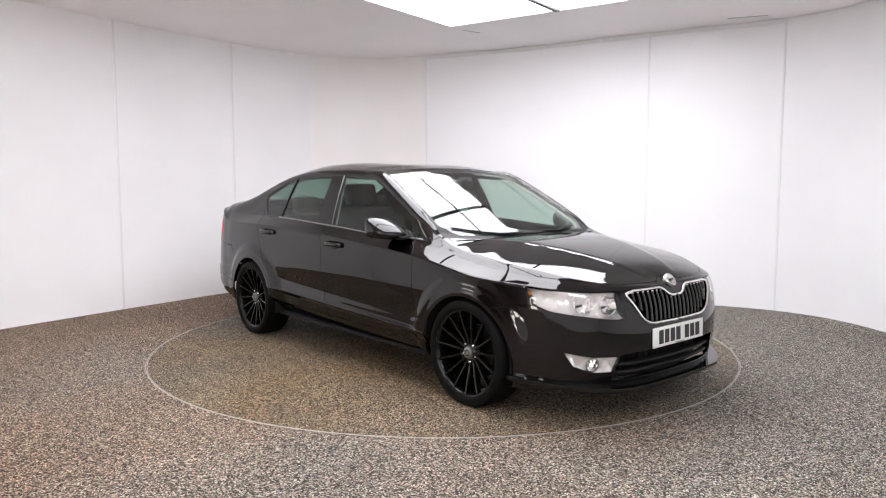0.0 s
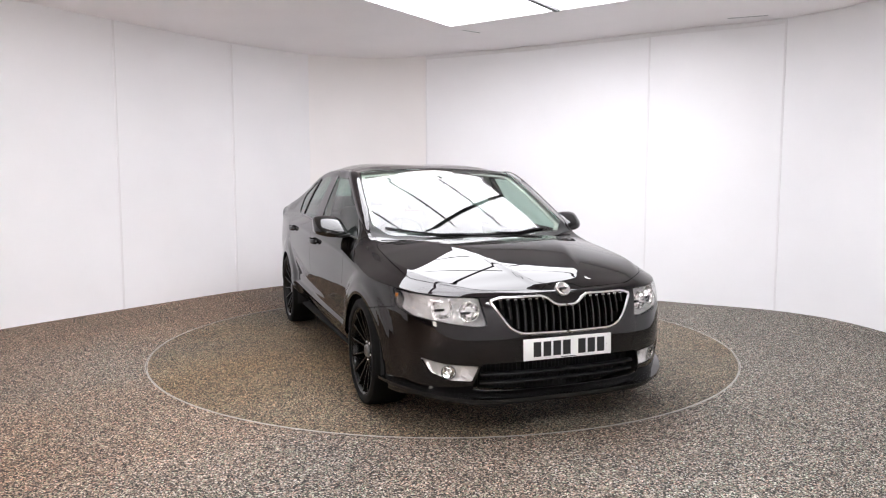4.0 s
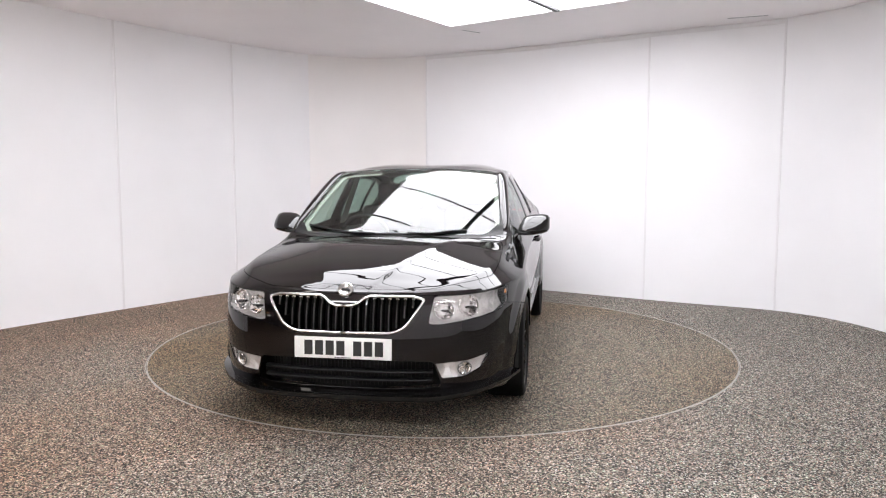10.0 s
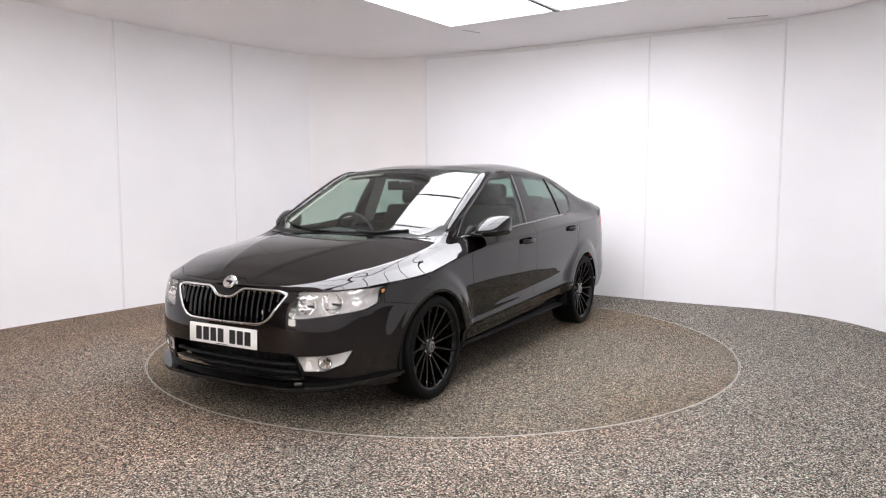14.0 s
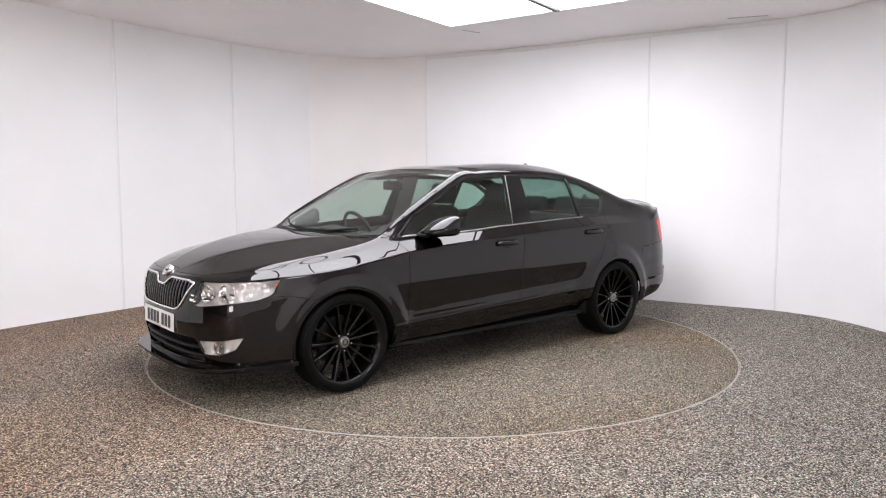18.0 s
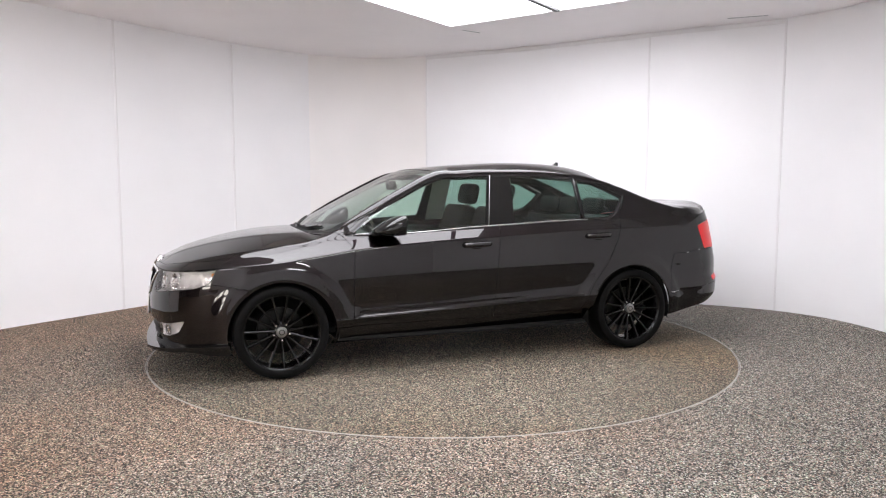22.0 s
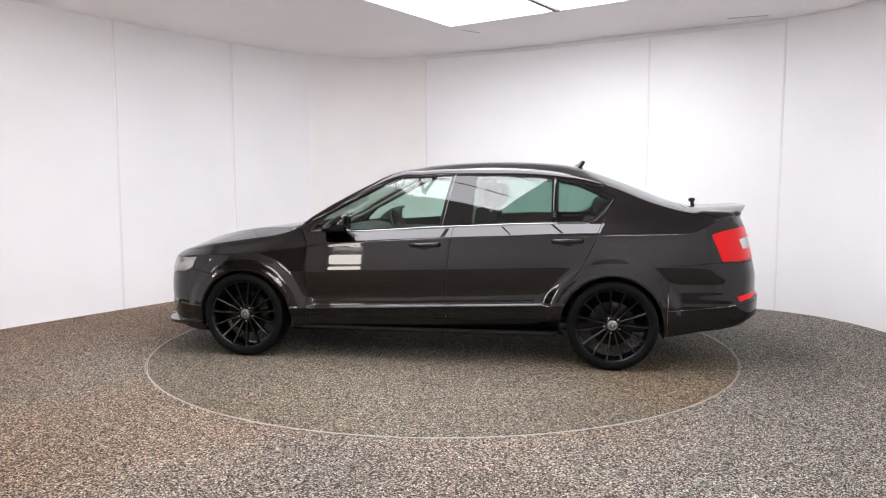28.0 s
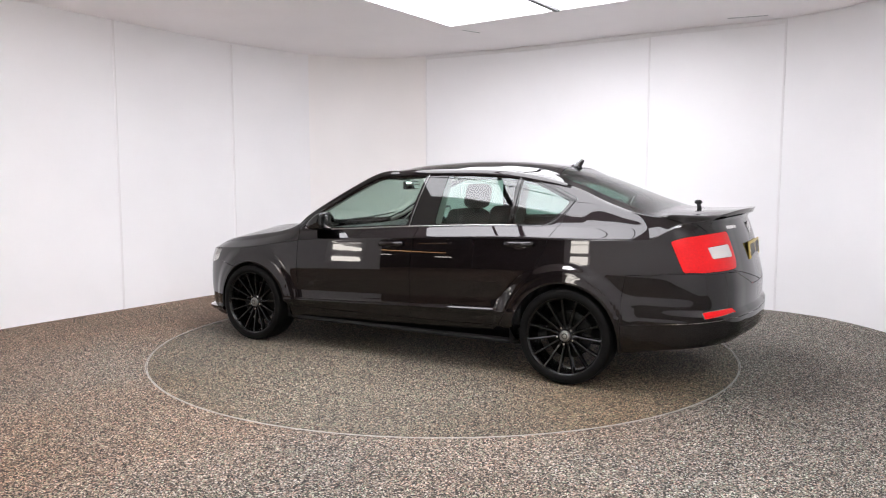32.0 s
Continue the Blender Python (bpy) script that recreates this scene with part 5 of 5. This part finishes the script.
    # splitter
    edge = [(2.204, 0.0, 0.190), (2.200, 0.2, 0.190), (2.182, 0.44, 0.191), (2.142, 0.530, 0.193), (2.072, 0.640, 0.199), (1.995, 0.722, 0.208), (1.91, 0.785, 0.218), (1.81, 0.842, 0.226), (1.71, 0.876, 0.232), (1.675, 0.884, 0.234)]
    full = mirrored(edge[:0:-1], -1) + edge
    secs = []
    for i, e in enumerate(full):
        e = Vector(e)
        a, b = Vector(full[max(0, i - 1)]), Vector(full[min(len(full) - 1, i + 1)])
        t = (b - a).normalized()
        inn = Vector((0, 0, 1)).cross(t).normalized()
        w = 0.13 if abs(e.y) < 0.45 else 0.09 if abs(e.y) < 0.7 else 0.05
        secs.append([e, e + Vector((0, 0, 0.016)), e + inn * w + Vector((0, 0, 0.030)), e + inn * w + Vector((0, 0, -0.008)), e + inn * 0.01 + Vector((0, 0, -0.012))])
    sharp(part("splitter", loft_bm(secs), M_GLOSS, CAR, "gloss black front splitter lip"), 30)
    # plates with dark bars
    def plate(name, x, z, lean, face, back_turn, label):
        m = Matrix.Translation((x, 0, z)) @ Matrix.Rotation(radians(back_turn), 4, "Z") @ Matrix.Rotation(radians(lean), 4, "Y")
        bm = box_bm(-0.004, 0.004, -0.26, 0.26, -0.0555, 0.0555, 0.003, 2)
        bmesh.ops.transform(bm, matrix=m, verts=bm.verts)
        ob = part(name, bm, face, CAR, label)
        y = -0.205
        for k in range(7):
            bm = box_bm(0.0041, 0.0052, y, y + 0.044, -0.038, 0.038)
            bmesh.ops.transform(bm, matrix=m, verts=bm.verts)
            part("bar", bm, M_INK, ob, smooth=False)
            y += 0.044 + (0.046 if k == 3 else 0.0135)
        for yy in (-0.235, 0.235):
            bm = lathe_bm([(0.0, 0.007), (0.005, 0.0065), (0.006, 0.004)], 12)
            bmesh.ops.transform(bm, matrix=m @ Matrix.Translation((0, yy, 0)) @ Matrix.Rotation(radians(-90), 4, "Z"), verts=bm.verts)
            part("screw", bm, M_PLATE_W, ob)
        bm = box_bm(0.0041, 0.005, -0.045, 0.045, -0.051, -0.0475)
        bmesh.ops.transform(bm, matrix=m, verts=bm.verts)
        part("maker_bar", bm, M_INK, ob, smooth=False)
    plate("front_plate", 2.1775, 0.446, -2, M_PLATE_W, 0, "white front number plate with black bars")
    plate("rear_plate", back_x(0.2, 0.862) - 0.004, 0.862, -6, M_PLATE_Y, 180, "yellow rear number plate with black bars")


def back_x(y, z):
    """Where the tail's skin stands at y, z."""
    s, v = on_skin([(abs(y), z)], "yz", (0.1, 1.0), (s_at(-2.2), LENGTH))[0]
    return float(skin(s, v)[0])


def build_rear():
    for sgn in (1, -1):
        lamp = panel("tail_lamp", ("tail_lamp",), M_RED, CAR, "red wrap-around tail lamp", sgn, 0.001, -0.002, 0.02)
        panel("reversing_lens", ("white_lens",), M_WHITE_LENS, lamp, "white reversing lens", sgn, 0.001, -0.002, 0.02)
        panel("lamp_back", ("tail_lamp", "white_lens"), M_LINER, lamp, "", sgn, 0.0, 0.03, 0.0)
        panel("reflector", ("reflector",), M_RED, CAR, "red bumper reflector", sgn, 0.001, -0.002, 0.01)
    # spoiler lip on the tailgate
    secs = []
    for y in np.linspace(-0.66, 0.66, 33):
        k = abs(y) / 0.66
        x1 = -2.340 + 0.160 * k ** 2.2
        steps = np.linspace(0, 1, 9)
        xs = -1.98 + (x1 + 1.98) * steps
        deck = [float(skin(*on_skin([(max(x, -2.22 + 0.06 * k), abs(y))], "xy", (1.0, 2.0), (s_at(-1.8), LENGTH))[0])[2]) for x in xs]
        lift = 0.026 * (1 - k ** 3)
        over = [Vector((x, y, z - 0.001 - 0.006 * k ** 3 + lift * (0.15 * math.sin(math.pi * q) + q ** 1.6))) for x, z, q in zip(xs, deck, steps)]
        under = [Vector((x + 0.012, y, z - 0.022 + lift * (0.6 if x == xs[-1] else 0.0))) for x, z in zip(xs[::-1], deck[::-1])]
        secs.append(over + [over[-1] + Vector((0.003, 0, -0.010))] + under)
    sharp(part("spoiler", loft_bm(secs), M_PAINT, CAR, "black lip spoiler on the tailgate"), 40)
    # rear wiper
    wiper = part("rear_wiper", tube_bm([(-1.995, 0.0, 1.10), (-1.990, 0.0, 1.135), (-1.985, 0.0, 1.152)], [0.016, 0.014, 0.012], 10), M_BLACK, CAR, "black rear wiper spindle")
    part("cap", ball_bm((-1.985, 0.0, 1.160), 0.019, (1.4, 1, 0.85)), M_BLACK, wiper)
    # fin aerial on the roof
    secs = []
    for k, (x, w, z) in enumerate(((-1.10, 0.022, 1.416), (-1.105, 0.016, 1.426), (-1.125, 0.009, 1.440), (-1.140, 0.005, 1.455), (-1.150, 0.003, 1.468))):
        b = 0.085 - 0.016 * k
        secs.append([Vector((x + b * 0.5, 0, z)), Vector((x, w, z - 0.004)), Vector((x - b * 0.55, w * 0.6, z - 0.008)), Vector((x - b * 0.55, -w * 0.6, z - 0.008)), Vector((x, -w, z - 0.004))])
    secs.insert(0, [v - Vector((0.0, 0, 0.02)) for v in secs[0]])
    part("aerial", loft_bm(secs), M_GLOSS, CAR, "black roof fin aerial")
    for sgn, w in ((1, 0.16), (-1, 0.07)):
        bm = box_bm(-0.002, 0.002, -w / 2, w / 2, -0.011, 0.011, 0.002, 1)
        bmesh.ops.transform(bm, matrix=Matrix.Translation((back_x(0.44, 1.022) - 0.001, sgn * 0.44, 1.022)) @ Matrix.Rotation(radians(-12 * sgn), 4, "Z") @ Matrix.Rotation(radians(20), 4, "Y"), verts=bm.verts)
        part("lettering_bar", bm, M_CHROME, CAR, "small raised chrome bar")
    # boot badge
    bm = lathe_bm([(0.0, 0.008), (0.030, 0.008), (0.038, 0.010), (0.041, 0.0)], 32)
    bmesh.ops.transform(bm, matrix=Matrix.Translation((back_x(0, 1.0) + 0.002, 0, 1.0)) @ Matrix.Rotation(radians(12), 4, "Y") @ Matrix.Rotation(radians(90), 4, "Z"), verts=bm.verts)
    part("boot_badge", bm, M_CHROME, CAR, "round chrome badge")


def build_sides():
    for sgn in (1, -1):
        # door mirror: a lofted shell with an arm
        secs = []
        for k, (y, x0, x1, z0, z1) in enumerate(((0.800, 0.700, 0.600, 0.945, 0.985), (0.835, 0.725, 0.545, 0.932, 1.050), (0.870, 0.728, 0.520, 0.930, 1.066), (0.920, 0.715, 0.510, 0.933, 1.072),
                                                 (0.965, 0.690, 0.512, 0.940, 1.072), (0.998, 0.655, 0.518, 0.951, 1.066), (1.014, 0.610, 0.530, 0.970, 1.048))):
            shape = ((0.0, 0.10), (0.0, 0.5), (0.0, 0.92), (0.10, 1.0), (0.30, 0.95), (0.58, 0.76), (0.85, 0.50), (1.0, 0.27), (0.94, 0.08), (0.70, 0.0), (0.35, 0.0), (0.08, 0.0))
            ring = []
            for q in range(24):
                i, f = q // 2, (q % 2) / 2
                a0, a1, a2, a3 = (np.array(shape[(i + e) % 12]) for e in (-1, 0, 1, 2))
                p = 0.5 * (2 * a1 + (a2 - a0) * f + (2 * a0 - 5 * a1 + 4 * a2 - a3) * f * f + (3 * a1 - a0 - 3 * a2 + a3) * f ** 3)
                ring.append(Vector((x1 + (x0 - x1) * p[0], sgn * y, z0 + (z1 - z0) * p[1])))
            secs.append(ring)
        mirror = part("door_mirror", loft_bm(secs), M_GLOSS, CAR, "gloss black door mirror")
        mirror.data.set_sharp_from_angle(angle=radians(50))
        rows = [[(0.512 + 0.012 * abs(a) ** 2, sgn * (0.918 + 0.072 * a), 1.002 + 0.048 * b * (1 - 0.25 * abs(a) ** 3)) for a in np.linspace(-1, 1, 9)] for b in (-1, -0.5, 0, 0.5, 1)]
        bm = grid_bm(rows)
        bmesh.ops.translate(bm, verts=bm.verts, vec=(-0.006, 0, 0))
        part("mirror_glass", bm, M_MIRROR, mirror, "mirror glass")
        arm = [[Vector((0.70 + 0.035 * c, sgn * y, z + 0.014 * s)) for c, s in [(math.cos(q), math.sin(q)) for q in np.linspace(0, 2 * math.pi, 12, endpoint=False)]] for y, z in ((0.80, 0.948), (0.85, 0.944), (0.885, 0.946))]
        part("arm", loft_bm(arm), M_BLACK, mirror)
        # handles: dished recess and curved grip
        for x, z in ((-0.035, 0.846), (-1.030, 0.885)):
            s, v = on_skin([(x, z)], "xz", (0.3, 1.0), (s_at(1.2), s_at(-1.4)))[0]
            P, N = skin(s, v), skin_normal(s, v)
            y = float(P[1])
            bm = ball_bm((x, sgn * (y - 0.0105), z - 0.012), 1.0, (0.080, 0.0145, 0.030), 24)
            part("handle_cup", bm, M_PAINT, CAR, "dished recess behind the door handle")
            pts = [(x + a * 0.108, sgn * (y + 0.004 + 0.030 * (1 - abs(a) ** 3.0)), z + 0.006 - 0.002 * a) for a in np.linspace(-1, 1, 15)]
            bm = tube_bm(pts, [0.011 if 0 < k < 14 else 0.007 for k in range(15)], 10)
            bmesh.ops.scale(bm, verts=bm.verts, vec=(1, 1, 1.6), space=Matrix.Translation((0, 0, -z)))
            handle = part("door_handle", bm, M_PAINT, CAR, "curved black door handle")
            bm = lathe_bm([(0.0, 0.004), (0.007, 0.003), (0.008, 0.0)], 14)
            bmesh.ops.transform(bm, matrix=Matrix.Translation((x - 0.088, sgn * (y + 0.018), z + 0.004)) @ (Matrix() if sgn > 0 else Matrix.Rotation(math.pi, 4, "Z")), verts=bm.verts)
            part("lock", bm, M_CHROME, handle)
        # rounded bead along windscreen pillar and roof edge
        q0 = np.linspace(s_at(0.93), s_at(-1.30), 60)
        p = skin(q0, np.full(60, 1.5)) * np.array([1, sgn, 1])
        n = (skin_normal(q0, np.full(60, 1.44)) + skin_normal(q0, np.full(60, 1.58))) * np.array([1, sgn, 1])
        rings = []
        for i in range(60):
            t = Vector(p[min(i + 1, 59)] - p[max(0, i - 1)]).normalized()
            nn = Vector(n[i]).normalized()
            side = t.cross(nn).normalized()
            w = min(1, 0.4 + i / 10, 0.4 + (59 - i) / 10)
            rings.append([Vector(p[i]) + side * (0.044 * w * math.cos(q)) + nn * (0.041 * w * math.sin(q) - 0.034 * w) for q in np.linspace(0, math.pi, 15)])
        part("roof_edge", loft_bm(rings), M_PAINT, CAR, "rounded black roof edge and windscreen pillar")
        # windscreen pillar lining, pale grey inside
        uv = [(s, v) for s, v in CONTOUR["windscreen"] if v < 1.99 and s > s_at(1.0)]
        uv = sorted(uv)
        p, n = skin_line(uv[:-1], sgn, -0.03)
        part("pillar_lining", sweep_bm(p, -n, 0.055, 0.012), M_LINING, CAR, "pale grey windscreen pillar lining")
        # rail under the sill
        part("jacking_rail", box_bm(-0.95, 0.95, sgn * 0.66 - 0.03, sgn * 0.66 + 0.03, 0.18, 0.22, 0.008), M_LINER, CAR)
        # divider between rear door glass and quarter glass
        p0 = on_skin([(-0.936, 1.02), (-0.936, 1.18), (-0.940, 1.337)], "xz", (1.0, 1.7), (s_at(1.3), s_at(-1.6)))
        p, n = skin_line(p0, sgn, 0.001)
        part("window_divider", sweep_bm(p, n, 0.020, 0.005), M_GLOSS, CAR, "slim window divider")
        p0 = on_skin([(-0.149, 0.985), (-0.185, 1.18), (-0.232, 1.376)], "xz", (1.0, 1.7), (s_at(1.3), s_at(-1.6)))
        p, n = skin_line(p0, sgn, 0.001)
        part("window_trim", sweep_bm(p, n, 0.005, 0.004), M_SATIN, CAR, "satin silver window trim")
    # wipers on the windscreen
    for y0, y1, x1 in ((0.42, -0.22, 0.93), (-0.12, -0.62, 0.85)):
        def at(x, y, up):
            s, v = on_skin([(x, abs(y))], "xy", (1.3, 2.0), (s_at(1.2), s_at(0.3)))[0]
            p = skin(s, v)
            return Vector((p[0], y, p[2] + up))
        base = at(1.068 - 0.165 * (abs(y0) / 0.66) ** 2.6, y0, 0.008)
        wiper = part("wiper", tube_bm([base, at(1.070, y0 * 0.75 + y1 * 0.25, 0.014), at(1.062, (y0 + y1) / 2, 0.014)], [0.009, 0.007, 0.005], 8), M_BLACK, CAR, "black windscreen wiper")
        part("blade", tube_bm([at(1.072 - 0.165 * (abs(y0 + (y1 - y0) * q) / 0.66) ** 2.6, y0 + (y1 - y0) * q, 0.006) for q in (-0.1, 0.05, 0.3, 0.6, 0.8, 1.0)], 0.006, 6), M_BLACK, wiper)
    # cowl between bonnet and windscreen
    rows = []
    for x, dz in ((1.145, -0.010), (1.10, -0.020), (1.06, 0.006)):
        rows.append([(x - 0.10 * (abs(y) / 0.68) ** 2.2, y, 0.948 + dz + (0.01 if x < 1.08 else 0.0)) for y in np.linspace(-0.68, 0.68, 21)])
    part("cowl", grid_bm(rows), M_BLACK, CAR, "black plastic cowl under the windscreen")
    # underside
    part("floor_pan", box_bm(-1.62, 1.90, -0.50, 0.50, 0.195, 0.225, 0.01), M_LINER, CAR, "dark underside")
    part("floor_pan", box_bm(-0.97, 0.97, -0.83, 0.83, 0.216, 0.24, 0.01), M_LINER, CAR, "dark underside")
    # plain dark block added inside the nose to close off views through it
    part("engine_bay_block", box_bm(0.98, 1.9, -0.5, 0.5, 0.25, 0.70, 0.02), M_LINER, CAR, "dark block filling the engine bay behind the grille")


# ---- car: cabin ----
def pad_bm(x0, x1, y0, y1, z0, z1, lean=0.0, pivot=None, bevel=0.05):
    bm = box_bm(x0, x1, y0, y1, z0, z1, min(bevel, (x1 - x0) * 0.45, (z1 - z0) * 0.45), 4)
    if lean:
        bmesh.ops.rotate(bm, verts=bm.verts, cent=pivot, matrix=Matrix.Rotation(radians(lean), 3, "Y"))
    return bm


def build_cabin():
    part("cabin_floor", box_bm(-1.75, 1.0, -0.74, 0.74, 0.26, 0.30, 0.01), M_DASH, CAR, "dark cabin carpet")
    for sgn in (1, -1):
        y = sgn * 0.36
        seat = part("front_seat", pad_bm(-0.20, 0.34, y - 0.26, y + 0.26, 0.42, 0.58), M_SEAT, CAR, "charcoal fabric front seat")
        part("backrest", pad_bm(-0.28, -0.14, y - 0.25, y + 0.25, 0.52, 1.13, -20, (-0.2, y, 0.55)), M_SEAT, seat)
        part("headrest", pad_bm(-0.52, -0.41, y - 0.140, y + 0.140, 1.105, 1.285, -14, (-0.46, y, 1.19), 0.045), M_SEAT, seat)
        for q in (-0.05, 0.05):
            part("headrest_post", tube_bm([(-0.44, y + q, 1.03), (-0.465, y + q, 1.11)], 0.006, 8), M_CHROME, seat)
        part("door_lining", box_bm(-1.0, 0.85, sgn * 0.78 - 0.015, sgn * 0.78 + 0.015, 0.34, 0.90, 0.012), M_DASH, CAR, "dark door lining")
    bench = part("rear_bench", pad_bm(-1.05, -0.55, -0.64, 0.64, 0.42, 0.58), M_SEAT, CAR, "charcoal fabric rear bench")
    part("backrest", pad_bm(-1.12, -0.98, -0.64, 0.64, 0.52, 1.04, -25, (-1.05, 0, 0.55)), M_SEAT, bench)
    for y in (-0.38, 0.0, 0.38):
        part("headrest", pad_bm(-1.33, -1.24, y - 0.125, y + 0.125, 1.03, 1.17, -15, (-1.28, y, 1.1)), M_SEAT, bench)
    part("parcel_shelf", box_bm(-1.84, -1.30, -0.60, 0.60, 0.965, 0.985, 0.008), M_DASH, CAR, "dark parcel shelf")
    # dashboard
    secs = []
    for y in np.linspace(-0.72, 0.72, 21):
        hood = 0.035 * math.exp(-((y + 0.36) / 0.17) ** 2)
        secs.append([Vector(q) for q in ((1.02, y, 0.90), (0.86, y, 0.925), (0.66, y, 0.925 + hood), (0.57, y, 0.905 + hood), (0.54, y, 0.86), (0.58, y, 0.74), (0.66, y, 0.60), (1.02, y, 0.55))])
    part("dashboard", loft_bm(secs), M_DASH, CAR, "dark grey dashboard")
    part("console", pad_bm(0.1, 0.70, -0.11, 0.11, 0.30, 0.66), M_DASH, CAR)
    # steering wheel on the right
    c = Vector((0.43, -0.36, 0.885))
    tilt = Matrix.Translation(c) @ Matrix.Rotation(radians(-66), 4, "Y")
    bm = tube_bm([(0.182 * math.cos(a), 0.182 * math.sin(a), 0) for a in np.linspace(0, 2 * math.pi, 40, endpoint=False)], 0.0155, 10, closed=True)
    bmesh.ops.transform(bm, matrix=tilt, verts=bm.verts)
    wheel = part("steering_wheel", bm, M_BLACK, CAR, "black steering wheel")
    for a in (0, 90, 180):
        bm = box_bm(0.03, 0.178, -0.018, 0.018, -0.02, 0.0, 0.006)
        bmesh.ops.transform(bm, matrix=tilt @ Matrix.Rotation(radians(a + 90), 4, "Z"), verts=bm.verts)
        part("spoke", bm, M_BLACK, wheel)
    bm = ball_bm((0, 0, -0.01), 0.06, (1, 1.1, 0.4))
    bmesh.ops.transform(bm, matrix=tilt, verts=bm.verts)
    part("hub", bm, M_BLACK, wheel)
    # inner mirror
    mirror = part("inner_mirror", box_bm(0.335, 0.365, -0.115, 0.115, 1.235, 1.305, 0.012, 3), M_BLACK, CAR, "black interior mirror")
    part("stalk", tube_bm([(0.36, 0, 1.28), (0.39, 0, 1.315)], 0.010, 8), M_BLACK, mirror)
    part("mirror_glass", box_bm(0.332, 0.3345, -0.105, 0.105, 1.242, 1.298), M_MIRROR, mirror)
    panel("headlining", ("roof",), M_LINING, CAR, "pale grey headlining", 0, 0.0, 0.03, 0.0)
    for sgn in (1, -1):
        for x0, x1 in ((-0.19, -0.36),):
            rows = [[(x0 + (x1 - x0) * a - 0.05 * b, sgn * (0.765 - 0.135 * b), 0.95 + 0.42 * b) for a in (0, 0.5, 1)] for b in (0, 0.25, 0.5, 0.75, 1)]
            part("pillar_lining", grid_bm(rows), M_LINING, CAR, "pale grey centre pillar lining")


build_front()
build_rear()
build_sides()
build_cabin()


# ---- moving things ----
TURN = ((0, -49.02), (2, -59.17), (4, -69.10), (6, -79.36), (8, -89.49), (10, -99.64), (12, -109.78), (14, -119.81), (16, -130.02), (18, -140.23), (20, -150.32), (22, -160.20), (24, -169.86), (26, -179.49), (28, -189.41),
        (30, -199.42), (32, -209.5))
CAR_ON_TABLE = Matrix.Translation((0.0418, -0.1489, 0))


def motions():
    ts = [a for a, _ in TURN]
    turn = catmull(ts, [b for _, b in TURN])
    table_rows, car_rows = [], []
    for k in range(33):
        spin = pose(0, 0, 0, 0, 0, float(turn(k)))
        table_rows.append((k, spin))
        car_rows.append((k, spin @ CAR_ON_TABLE))
    walk(TABLE, table_rows)
    walk(CAR, car_rows)


motions()
